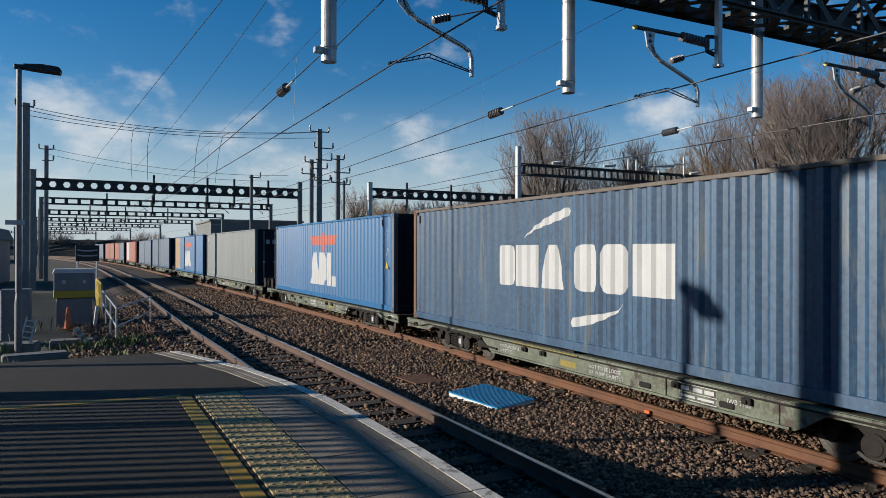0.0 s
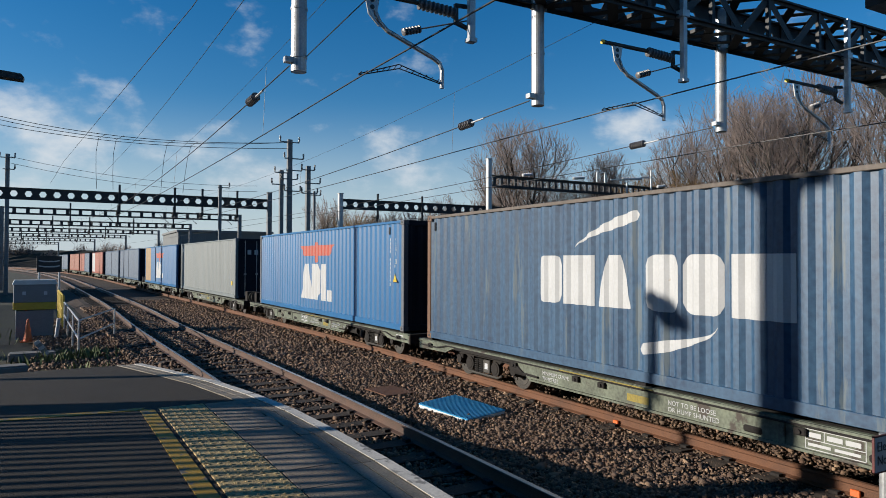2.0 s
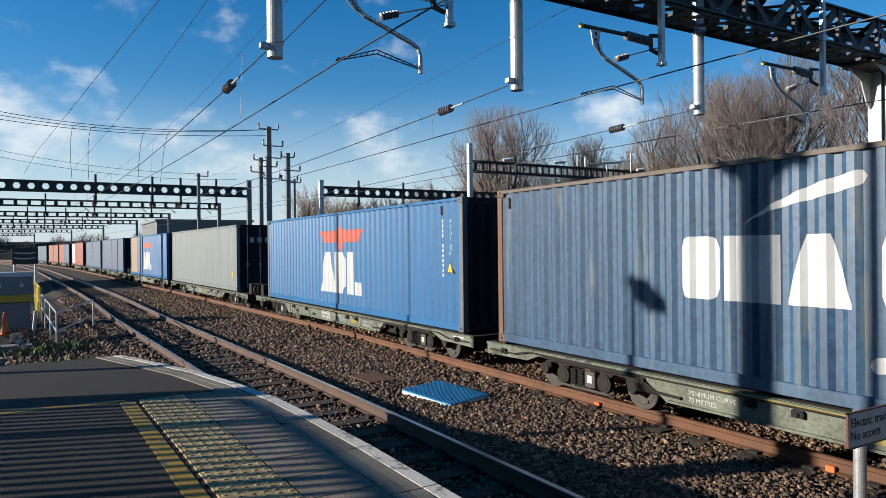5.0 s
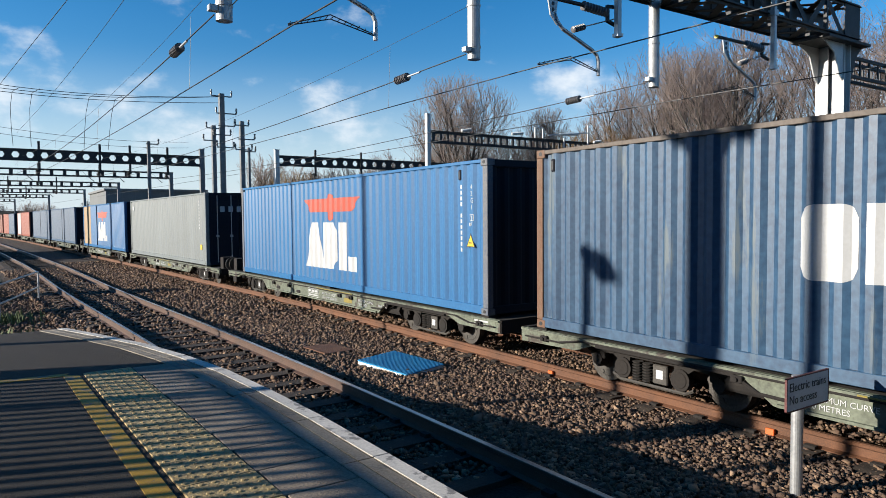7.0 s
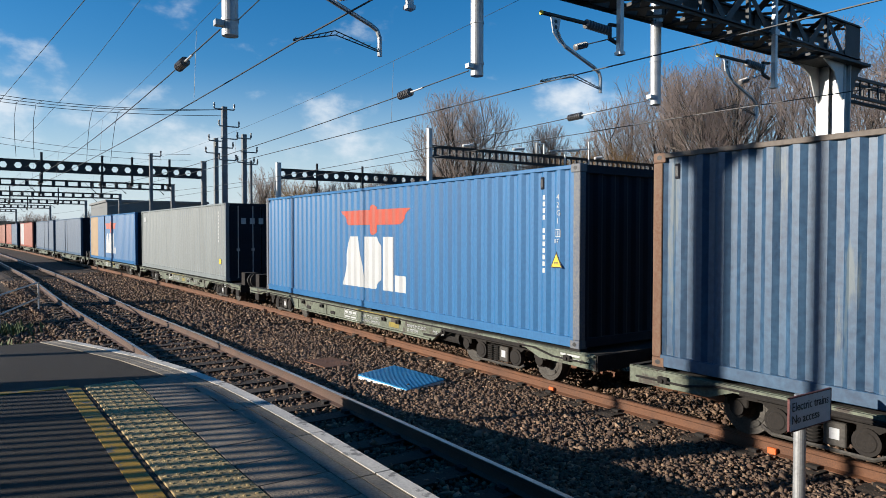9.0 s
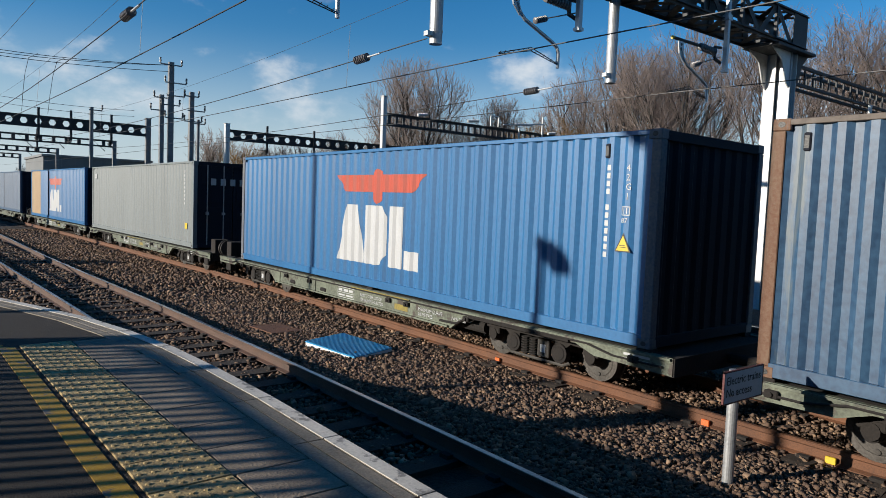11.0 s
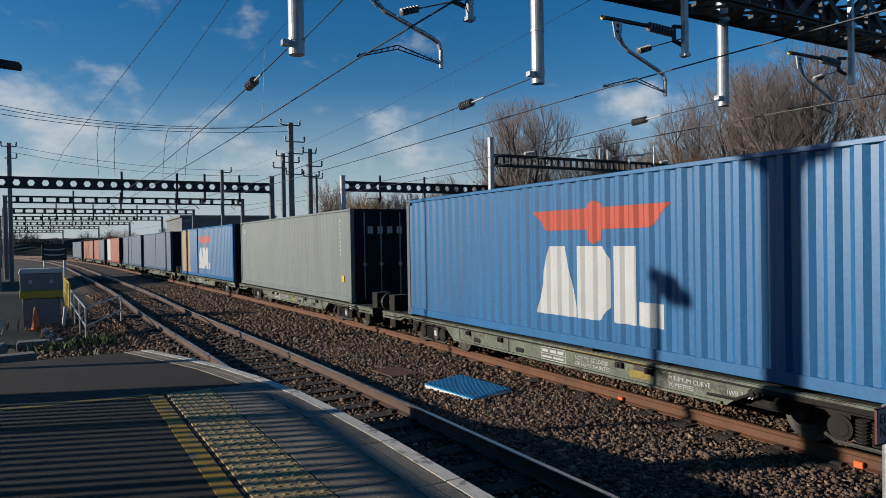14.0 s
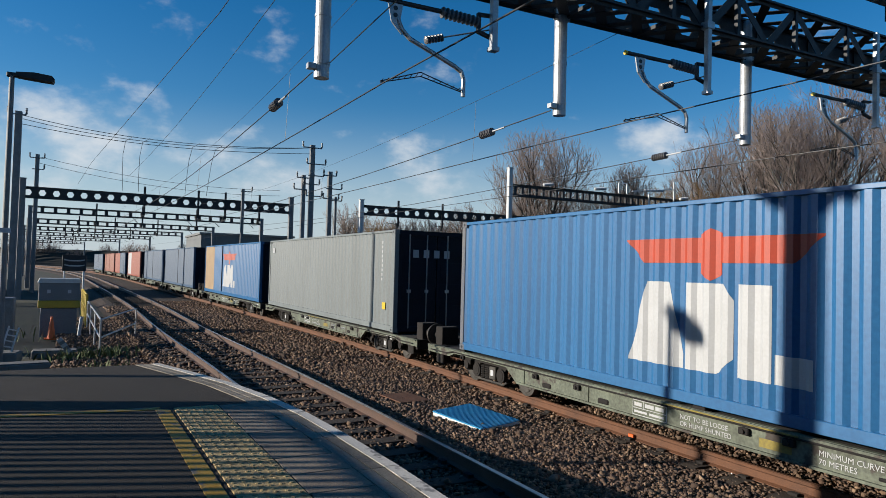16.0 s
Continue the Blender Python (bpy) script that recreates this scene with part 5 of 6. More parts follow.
# ---- portals farther along ----
def build_portal(y, x0, x1, zc, h, pitch, hexagon, label, hangers=(), posts=True, col_mat=None, top=0.5, half=0.17):
    g = thing("overhead_portal", label, "gantry", group="overhead line gantries")
    part("portal_beam", holed_beam(x0, x1, y, zc, h, pitch, hexagon), DARK_STEEL, g)
    if posts:
        for x in (x0 + 0.1, x1 - 0.1):
            bm = bm_new()
            box(bm, x - half, x + half, y - half, y + half, -0.5, zc + top, bevel=0.02)
            box(bm, x - half - 0.03, x + half + 0.03, y - half - 0.03, y + half + 0.03, zc + top, zc + top + 0.03)
            part("portal_column", bm, col_mat or MAST_STEEL, g)
    for x in hangers:
        bm = bm_new()
        box(bm, x - 0.07, x + 0.07, y - 0.2, y - 0.08, zc - h / 2 - 0.75, zc + h / 2 + 0.55)
        hg = part("drop_post", bm, DARK_STEEL, g)
        bm = bm_new()
        insulator(bm, (x - 0.1, y - 0.15, zc - h / 2 - 0.5), (x - 0.1, y - 0.15, zc - h / 2 - 0.95), 0.15, 5)
        pipe(bm, [(x - 0.05, y - 0.15, zc - h / 2 - 0.6), (x - 1.2, y - 0.15, zc - h / 2 - 0.55), (x - 0.4, y - 0.15, zc - h / 2 - 1.3)], 0.03, 5)
        part("arm", bm, DARK_STEEL, hg)
    return g


build_portal(52, -4.55, 13.45, 6.62, 0.72, 0.82, True, "dark portal beam pierced with hexagonal holes", (2.9, 6.5, 8.4, 10.9), top=0.9)
for y, zc, x0, x1 in ((72, 6.75, -5.6, 15.5), (95, 6.8, -7.5, 14.0), (118, 6.8, -9.8, 12.5), (146, 6.9, -13.5, 9.5), (180, 7.0, -19, 5), (220, 7.0, -28, -3)):
    build_portal(y, x0, x1, zc, 0.62, 1.05, False, "dark ladder-like portal beam far along the line", (x0 + 5.5, x0 + 9.5, x0 + 14.5), top=0.3)
build_portal(50, 18.3, 38, 6.75, 0.75, 0.9, True, "dark portal beam with round holes over the far tracks", (21.5, 25.5), top=0.8, col_mat=WHITE_STEEL)
build_portal(30, 19.2, 44, 6.55, 0.60, 0.45, False, "dark ladder-like gantry boom on a pale post before the trees", (), top=1.15, col_mat=WHITE_STEEL, half=0.12)


def build_boom_kit():
    k = thing("gantry_insulators", "pale insulators and small brackets on the gantry boom", "insulator")
    for x, z, l in ((21.3, 6.95, 0.7), (24.8, 7.0, 0.9), (28.5, 7.2, 1.6), (29.5, 6.1, 0.8), (30.6, 6.1, 0.9), (31.4, 6.9, 0.7)):
        bm = bm_new()
        insulator(bm, (x, 29.8, z), (x + l, 29.8, z + 0.1), 0.09, 6)
        part("insulator", bm, WHITE_STEEL, k)
    for x, z0, z1 in ((30.9, 6.0, 7.9), (28.9, 6.1, 7.0), (27.2, 6.9, 7.5), (26.6, 6.9, 7.5)):
        bm = bm_new()
        beam_between(bm, (x, 29.8, z0), (x, 29.8, z1), 0.07, 0.07)
        part("bracket", bm, WHITE_STEEL, k)
    bm = bm_new()
    beam_between(bm, (26.6, 29.8, 7.5), (27.2, 29.8, 7.5), 0.05, 0.05)
    beam_between(bm, (27.6, 29.8, 7.1), (31, 29.8, 7.45), 0.06, 0.06)
    part("crossbar", bm, WHITE_STEEL, k)


build_boom_kit()


def build_mast(x, y, top, arms, label, r=0.16):
    m = thing("line_mast", label, "mast", group="masts by the line")
    bm = bm_new()
    box(bm, x - r * 0.8, x + r * 0.8, y - r * 0.8, y + r * 0.8, -0.5, top, bevel=0.015)
    part("mast_post", bm, MAST_STEEL, m)
    for z, a, b in arms:
        bm = bm_new()
        beam_between(bm, (x + a, y - 0.2, z), (x + b, y - 0.2, z), 0.07, 0.07)
        arm = part("crossarm", bm, MAST_STEEL, m)
        for e in (a, b):
            if abs(e) > 0.3:
                bm = bm_new()
                insulator(bm, (x + e, y - 0.2, z + 0.04), (x + e, y - 0.2, z + 0.4), 0.07, 4)
                part("insulator", bm, CERAMIC, arm)
    return m


build_mast(-4.2, 45, 10.6, [(10.4, -0.5, 0.4)], "tall dark steel mast beside the line", 0.22)
build_mast(-4.4, 62, 10.5, [(10.2, -0.5, 0.5), (9.3, -0.3, 0.5)], "slim dark steel mast far along the line", 0.18)
build_mast(12.9, 45, 10.5, [(10.3, -0.7, 0.6), (9.2, -0.4, 0.9), (8.4, -0.3, 0.8), (7.8, -0.6, 0.5), (7.0, -0.4, 0.7)], "tall steel mast with crossarms and insulators", 0.2)
build_mast(12.35, 45, 8.4, [(8.2, -0.5, 0.3), (7.4, -0.7, 0.2)], "short steel mast with crossarms", 0.16)
build_mast(14.2, 45, 8.8, [(8.5, -0.5, 0.4), (7.6, -0.3, 0.8), (6.9, -0.5, 0.6)], "steel mast with crossarms and insulators", 0.18)
build_mast(15.3, 47, 7.3, [(7.0, -0.4, 0.4)], "slim steel post behind the train", 0.1)
build_mast(-6.0, 17.7, 8.6, [], "slim steel post beside the platform end", 0.055)
build_mast(-5.4, 7.9, 7.6, [], "slim steel post behind the platform fence", 0.075)
build_mast(9.3, 50, 7.7, [(7.5, -0.2, 0.6)], "slim steel post behind the train", 0.13)
for (z0, z1, sag) in ((10.4, 10.3, 0.7), (10.2, 10.3, 0.75), (9.9, 9.9, 0.55)):
    wire("cross_wire", [(-4.0 + 16.8 * u, 45, z0 + (z1 - z0) * u - 4 * sag * u * (1 - u) * (1.0 - 0.3 * u)) for u in [k / 16 for k in range(17)]], 0.018, "dark wire slung between masts across the tracks")
for z in (10.3, 9.8):
    wire("cross_wire", [(-4.2 + 19 * u, 62, z - 2.4 * u * (1 - u) - 1.2 * u) for u in [k / 12 for k in range(13)]], 0.015, "dark wire slung between masts across the tracks")
for x in (1.25, 2.2, 5.1, 6.5):
    top = 9.83
    wire("jumper_wire", [(x + 0.5, 45, top), (x + 0.1, 45.3, top - 0.25), (x, 46, top - 1.0), (x + 0.05, 47.5, top - 2.0), (x + 0.15, 49, 6.9)], 0.014, "drooping jumper cable from a cross wire")


# ---- lamps, fence and clutter by the platform end ----
def build_lamp(m, height, reach, label):
    l = thing("platform_lamp", label, "lamp post", m, group="platform lamps")
    bm = bm_new()
    rod(bm, (0, 0, -0.3), (0, 0, 1.35), 0.085, seg=14)
    rod(bm, (0, 0, 1.35), (0, 0, 1.6), 0.085, 0.055, seg=14)
    rod(bm, (0, 0, 1.6), (0, 0, height), 0.075, 0.06, seg=14)
    part("pole", bm, MAST_STEEL, l)
    bm = bm_new()
    k = 1 if reach > 0 else -1
    box(bm, min(-0.12 * k, 0.15 * k), max(-0.12 * k, 0.15 * k), -0.06, 0.06, height - 0.03, height + 0.09, bevel=0.02)
    prism(bm, [(0.1 * k, height + 0.09), (0.5 * k, height + 0.13), (reach * 0.93, height + 0.10), (reach, height + 0.02), (reach * 0.97, height - 0.06), (0.35 * k, height - 0.03), (0.1 * k, height - 0.01)], "y", -0.16, 0.16)
    part("lamp_head", bm, DARK_STEEL, l, "flat black lamp head")
    bm = bm_new()
    box(bm, min(-0.28, 0.14), 0.14, -0.09, -0.075, 3.3, 3.42)
    part("platform_plate", bm, SIGN_WHITE, l)
    return l


build_lamp(pose(-2.06, 20.2, -0.4), 7.3, 0.95, "tall grey platform lamp with a flat black head")
build_lamp(pose(-6.1, 11.2, P_Z), 4.6, -1.15, "grey platform lamp behind the platform fence")


def fence_x(y):
    """The fence bends away from the tracks at the platform's end."""
    return -4.5 - (0.05 * (y - 7.0) ** 2 if y > 7 else 0)


def build_fence():
    f = thing("palisade_fence", "grey steel palisade fence at the back of the platform", "fence")
    pale = bm_new()
    prism(pale, [(-0.038, 0.05), (0.038, 0.05), (0.038, 1.25), (0.034, 1.4), (0.032, 1.74), (0.0, 1.83), (-0.032, 1.74), (-0.034, 1.4), (-0.038, 1.25)], "x", -0.004, 0.004)
    me = bpy.data.meshes.new("pale")
    pale.to_mesh(me)
    pale.free()
    for k in range(86):
        y = -4.0 + k * 0.145
        p = mesh_part("pale", me, GALV, f)
        p.location = (fence_x(y), y, P_Z)
    for z in (0.4, 1.76):
        bm = bm_new()
        ys = [-4.1, 2.0, 7.0, 7.5, 8.0, 8.45]
        for a, b in zip(ys, ys[1:]):
            beam_between(bm, (fence_x(a) + 0.05, a, P_Z + z), (fence_x(b) + 0.05, b, P_Z + z), 0.05, 0.06)
        part("fence_rail", bm, GALV, f)
    for k in range(6):
        bm = bm_new()
        y = -4.0 + k * 2.48
        box(bm, fence_x(y) + 0.08, fence_x(y) + 0.16, y, y + 0.08, P_Z - 0.1, P_Z + 1.74)
        part("fence_post", bm, GALV, f)
    g = thing("palisade_fence", "pale palisade fence along the railway boundary", "fence")
    for k in range(150):
        p = mesh_part("pale", me, WHITE_STEEL, g)
        p.location = (-4.9 - 0.05 * k * 0.17, 24 + k * 0.17, -0.35)
    for z in (0.3, 1.4):
        bm = bm_new()
        beam_between(bm, (-4.87, 24, -0.35 + z), (-6.15, 49.5, -0.35 + z), 0.03, 0.05)
        part("fence_rail", bm, WHITE_STEEL, g)


build_fence()


def build_boundary():
    p = thing("lineside_post", "slim pale post with a yellow band beyond the far track", "post", pose(24.0, 8.85, -0.46))
    bm = bm_new()
    rod(bm, (0, 0, 0), (0, 0, 2.3), 0.11, seg=12)
    rod(bm, (0, 0, 2.3), (0, 0, 6.4), 0.075, 0.06, seg=12)
    part("pole", bm, WHITE_STEEL, p)
    bm = bm_new()
    rod(bm, (0, 0, 2.75), (0, 0, 2.95), 0.078, seg=12)
    part("yellow_band", bm, YELLOW_MARK, p)
    f = thing("board_fence", "weathered brown board fence beyond the far track", "fence")
    bm = bm_new()
    box(bm, -0.012, 0.012, -0.07, 0.07, 0.0, 2.0)
    me = bpy.data.meshes.new("board")
    bm.to_mesh(me)
    bm.free()
    rng = random.Random(8)
    for k in range(90):
        b = mesh_part("board", me, FENCE_BOARD, f)
        b.matrix_local = pose(25.5 + 0.02 * k * 0.16, -1.0 + k * 0.16, -0.46 + rng.uniform(-0.04, 0.03), 0, 0, rng.uniform(-3, 3))
    for z in (0.4, 1.6):
        bm = bm_new()
        beam_between(bm, (25.55, -1.05, -0.46 + z), (25.84, 13.4, -0.46 + z), 0.05, 0.09)
        part("fence_rail", bm, FENCE_BOARD, f)


FENCE_BOARD = material("weathered_fence_board", (0.13, 0.095, 0.065), (0.07, 0.05, 0.035), 0.9, scale=3, fine=30, bump=0.3, vary=0.2)
build_boundary()


def build_handrail():
    h = thing("handrail", "grey tubular handrail with a yellow end beside the track", "handrail")
    pts = [(0.19, 20.0), (0.06, 23.0), (-0.08, 26.0), (-0.2, 29.0)]
    for x, y in pts:
        bm = bm_new()
        rod(bm, (x, y, -0.45), (x, y, 0.70), 0.025, seg=8)
        part("post", bm, GALV, h)
    for z in (0.70, 0.22):
        bm = bm_new()
        pipe(bm, [(x, y, z) for x, y in pts], 0.024, 7)
        part("rail_tube", bm, GALV, h)
        bm = bm_new()
        pipe(bm, [(0.19, 20.0, z), (1.26, 24.5, z)], 0.024, 7)
        part("rail_tube", bm, GALV, h)
    bm = bm_new()
    rod(bm, (1.26, 24.5, -0.4), (1.26, 24.5, 0.70), 0.025, seg=8)
    part("post", bm, GALV, h)
    for k in range(5):
        x, y = -0.25 - 0.06 * k, 30 + 1.4 * k
        bm = bm_new()
        rod(bm, (x, y, -0.4), (x, y, 0.9), 0.05, seg=8)
        part("yellow_post", bm, RAIL_YELLOW, h)
    for z in (0.9, 0.35):
        bm = bm_new()
        pipe(bm, [(-0.25, 30, z), (-0.49, 35.6, z)], 0.035, 7)
        part("yellow_rail", bm, RAIL_YELLOW, h)


build_handrail()


def build_cabinets():
    c = thing("equipment_cabinet", "grey lineside cabinet with a yellow band on a steel stand", "cabinet", pose(-1.08, 27.0, -0.4, 0, 0, 4))
    bm = bm_new()
    box(bm, -0.62, 0.62, -0.4, 0.4, 1.25, 1.85, bevel=0.01)
    body = part("body", bm, CABINET_GREY, c)
    bm = bm_new()
    prism(bm, [(-0.66, 1.852), (0.66, 1.852), (0.6, 2.0), (-0.6, 2.0)], "y", -0.44, 0.44)
    part("lid", bm, WHITE_STEEL, c, "pale sloping lid")
    bm = bm_new()
    box(bm, -0.63, 0.63, -0.41, 0.41, 1.0, 1.248, bevel=0.008)
    part("yellow_band", bm, RAIL_YELLOW, c)
    bm = bm_new()
    box(bm, -0.55, 0.55, -0.35, 0.35, 0.0, 0.98, bevel=0.01)
    part("stand", bm, CABINET_GREY, c)
    for x in (-0.32, 0.30):
        bm = bm_new()
        box(bm, x - 0.05, x + 0.05, -0.408, -0.402, 1.5, 1.62)
        part("door_label", bm, SIGN_WHITE, body)
    k = thing("relay_box", "dark grey relay box on the ground beside the platform end", "cabinet", pose(-2.35, 22.6, -0.4))
    bm = bm_new()
    box(bm, -0.36, 0.36, -0.3, 0.3, 0, 1.55, bevel=0.02)
    b = part("body", bm, MAST_STEEL, k)
    bm = bm_new()
    box(bm, -0.33, 0.33, -0.315, -0.302, 0.1, 1.45, bevel=0.004)
    part("door", bm, MAST_STEEL, b)
    cone = thing("traffic_cone", "orange traffic cone standing by the cabinet", "traffic cone", pose(-1.22, 25.9, -0.4))
    bm = bm_new()
    box(bm, -0.2, 0.2, -0.2, 0.2, 0.0, 0.04, bevel=0.01)
    rod(bm, (0, 0, 0.04), (0, 0, 0.75), 0.14, 0.03, seg=14)
    part("cone_body", bm, ORANGE, cone)
    st = thing("marker_post", "leaning white and grey striped marker board", "marker post", pose(-0.42, 20.6, -0.35, 0, -36, 0))
    for q in range(7):
        bm = bm_new()
        box(bm, -0.07, 0.07, -0.02, 0.02, 0.09 * q, 0.09 * q + 0.088)
        part("stripe", bm, WHITE_MARK if q % 2 == 0 else MAST_STEEL, st)
    w = thing("white_post", "short white marker post by the cabinet", "marker post", pose(-0.42, 25.8, -0.4, 0, 6, 0))
    bm = bm_new()
    rod(bm, (0, 0, 0), (0, 0, 0.75), 0.06, seg=10)
    part("post", bm, WHITE_MARK, w)
    for i, (x, y, lx, ly, hz) in enumerate(((-2.1, 20.6, 0.9, 0.7, 0.25), (-0.9, 21.4, 1.1, 0.6, 0.18), (-1.6, 19.2, 1.4, 0.5, 0.14))):
        t = thing("concrete_trough", "low stained concrete cable trough on the ground", "cable trough", pose(x, y, -0.42, 0, 0, 8 * i - 6), group="cable troughs")
        bm = bm_new()
        box(bm, -lx / 2, lx / 2, -ly / 2, ly / 2, 0, hz, bevel=0.015)
        tb = part("trough", bm, CONCRETE, t)
        bm = bm_new()
        box(bm, -lx / 2 + 0.03, lx / 2 - 0.03, -ly / 2 + 0.03, ly / 2 - 0.03, hz + 0.002, hz + 0.03, bevel=0.008)
        part("trough_lid", bm, CONCRETE, tb)
    ladder = thing("leaning_ladder", "pale slatted ladder leaning against the relay box", "ladder", pose(-2.0, 20.4, -0.4, -18, 12, 0))
    for x in (-0.11, 0.11):
        bm = bm_new()
        box(bm, x - 0.02, x + 0.02, -0.02, 0.02, 0, 0.95)
        part("stile", bm, WHITE_STEEL, ladder)
    for q in range(6):
        bm = bm_new()
        box(bm, -0.1, 0.1, -0.012, 0.012, 0.1 + 0.15 * q, 0.13 + 0.15 * q)
        part("rung", bm, WHITE_STEEL, ladder)
    s = thing("stop_board", "black board with white bars on two pale posts beside the track", "railway sign", pose(-0.88, 36, -0.68))
    bm = bm_new()
    box(bm, -0.5, 0.5, -0.03, 0.0, 2.4, 3.15, bevel=0.01)
    b = part("board", bm, BLACK_MARK_HOLLOW, s)
    for z in (2.62, 2.86):
        bm = bm_new()
        prism(bm, [(-0.42, z + 0.05), (-0.2, z), (0.2, z), (0.42, z + 0.05), (0.42, z + 0.1), (0.2, z + 0.06), (-0.2, z + 0.06), (-0.42, z + 0.1)], "y", -0.036, -0.031)
        part("white_bar", bm, WHITE_MARK, b)
    for x in (-0.4, 0.4):
        bm = bm_new()
        rod(bm, (x, 0.04, 0), (x, 0.04, 2.9), 0.045, seg=8)
        part("post", bm, WHITE_STEEL, s)
    sh = thing("lineside_shed", "dark low shed with a shallow roof beyond the fence", "shed", pose(-11.5, 62, -0.4))
    bm = bm_new()
    box(bm, -4, 4, -6, 6, 0, 3.4)
    part("wall", bm, MAST_STEEL, sh)
    bm = bm_new()
    prism(bm, [(-4.3, 3.4), (4.3, 3.4), (3.9, 4.3), (0, 4.9), (-3.9, 4.3)], "y", -6.3, 6.3)
    part("roof", bm, DARK_STEEL, sh)
    fb = thing("warehouse", "large pale clad warehouse behind the train", "building", pose(27, 150, -0.4))
    bm = bm_new()
    box(bm, -9, 9, -12, 12, 0, 8.2)
    wl = part("wall", bm, FAR_WALL, fb)
    bm = bm_new()
    box(bm, -9.3, 9.3, -12.3, 12.3, 8.2, 8.6)
    part("roof", bm, MAST_STEEL, fb)
    for q in range(8):
        bm = bm_new()
        box(bm, -8.4 + 2.2 * q, -8.3 + 2.2 * q, -12.05, -12.0, 0, 8.1)
        part("cladding_joint", bm, MAST_STEEL, wl)


build_cabinets()


def build_weeds():
    rng = random.Random(5)
    V, F = [], []
    spots = [(0.5, 20.4, 0.6, 160), (-0.4, 20.0, 0.7, 150), (0.3, 17.5, 0.6, 90), (-1.2, 15.5, 1.0, 90), (-2.4, 16.5, 1.0, 120), (-2.8, 20.5, 1.2, 120), (-3.6, 26, 2.0, 160), (1.2, 12.5, 0.5, 30)]
    for cx, cy, rad, n in spots:
        for _ in range(n):
            x, y = cx + rng.gauss(0, rad * 0.5), cy + rng.gauss(0, rad * 0.5)
            a, h, w = rng.uniform(0, 6.28), rng.uniform(0.1, 0.42), rng.uniform(0.01, 0.03)
            lean = rng.uniform(0.05, 0.2)
            dx, dy = math.cos(a), math.sin(a)
            b = len(V)
            z = -0.40
            V += [(x - dy * w, y + dx * w, z), (x + dy * w, y - dx * w, z), (x + dx * lean * 0.5 + dy * w, y + dy * lean * 0.5 - dx * w, z + h * 0.65),
                  (x + dx * lean * 0.5 - dy * w, y + dy * lean * 0.5 + dx * w, z + h * 0.65), (x + dx * lean, y + dy * lean, z + h)]
            F += [(b, b + 1, b + 2, b + 3), (b + 3, b + 2, b + 4)]
    me = bpy.data.meshes.new("weeds")
    me.from_pydata(V, [], F)
    tagged(mesh_part("weeds", me, WEED), "tufts of weeds and grass by the platform end", "weeds", kind="stuff")


build_weeds()


# ---- trees ----
def grow(rng, height, spread, stems, levels=4, upright=1.0):
    """Branch segments (a, b, r0, r1, level) of a bare, many-stemmed tree with rising limbs."""
    segs = []
    wide = height * (0.17 + 0.42 * spread)

    def outside(q):
        """Past a rounded, uneven crown outline."""
        lump = 1 + 0.10 * math.sin(3 * math.atan2(q.y, q.x) + 0.9 * q.z) + rng.gauss(0, 0.05)
        return (math.hypot(q.x, q.y) / wide) ** 2 + (max(q.z - height * 0.56, (height * 0.56 - q.z) * 0.75) / (height * 0.47)) ** 2.4 > lump

    def branch(p, d, length, r, level):
        n = 6 if level == 1 else (4 if level == 2 else (2 if level == 3 else 1))
        for k in range(n):
            wob = 0.09 if level < 3 else 0.2
            d = (d + Vector((rng.gauss(0, wob), rng.gauss(0, wob), rng.gauss(0, 0.04) + 0.05 * upright))).normalized()
            q = p + d * (length / n)
            r1 = r * (0.82 if level < 3 else 0.75)
            if outside(q):
                return
            segs.append((p.copy(), q.copy(), r, r1, level))
            p, r = q, r1
            if level < levels and (k > 0 or level > 1):
                for _ in range((2 if k < 3 else 3) if level == 1 else (2 if level == 2 else 3)):
                    side = Matrix.Rotation(rng.uniform(0, 2 * math.pi), 3, d) @ d.orthogonal().normalized()
                    tilt = rng.uniform(0.35, 0.8)
                    nd = (d + side * tilt + Vector((0, 0, 0.22 * upright))).normalized()
                    branch(p.copy(), nd, length * rng.uniform(0.32, 0.5) * (1.25 if level == 3 else (1.0 if level == 2 else 1.15 - 0.09 * k)), r * 0.55, level + 1)

    trunk_top = Vector((0, 0, height * 0.10))
    segs.append((Vector((0, 0, -0.5)), trunk_top, height * 0.02 * 1.3, height * 0.02, 0))
    for k in range(stems):
        a = 2 * math.pi * k / stems + rng.uniform(-0.4, 0.4)
        tilt = math.sqrt(rng.uniform(0.02, 1.0)) * spread
        d = Vector((math.cos(a) * tilt, math.sin(a) * tilt, 1)).normalized()
        branch(trunk_top.copy(), d, height * rng.uniform(0.70, 0.80) * (1.0 - 0.22 * tilt / max(spread, 0.01)), height * 0.0115, 1)
    return segs


def segs_mesh(name, segs, sides):
    V, F = [], []
    for a, b, r0, r1, level in segs:
        d = (b - a)
        u = d.orthogonal().normalized()
        w = d.normalized().cross(u)
        base = len(V)
        for p, r in ((a, r0), (b, r1)):
            for k in range(sides):
                t = 2 * math.pi * k / sides
                V.append(p + r * (math.cos(t) * u + math.sin(t) * w))
        for k in range(sides):
            F.append((base + k, base + (k + 1) % sides, base + sides + (k + 1) % sides, base + sides + k))
    me = bpy.data.meshes.new(name)
    me.from_pydata([tuple(v) for v in V], [], F)
    return me


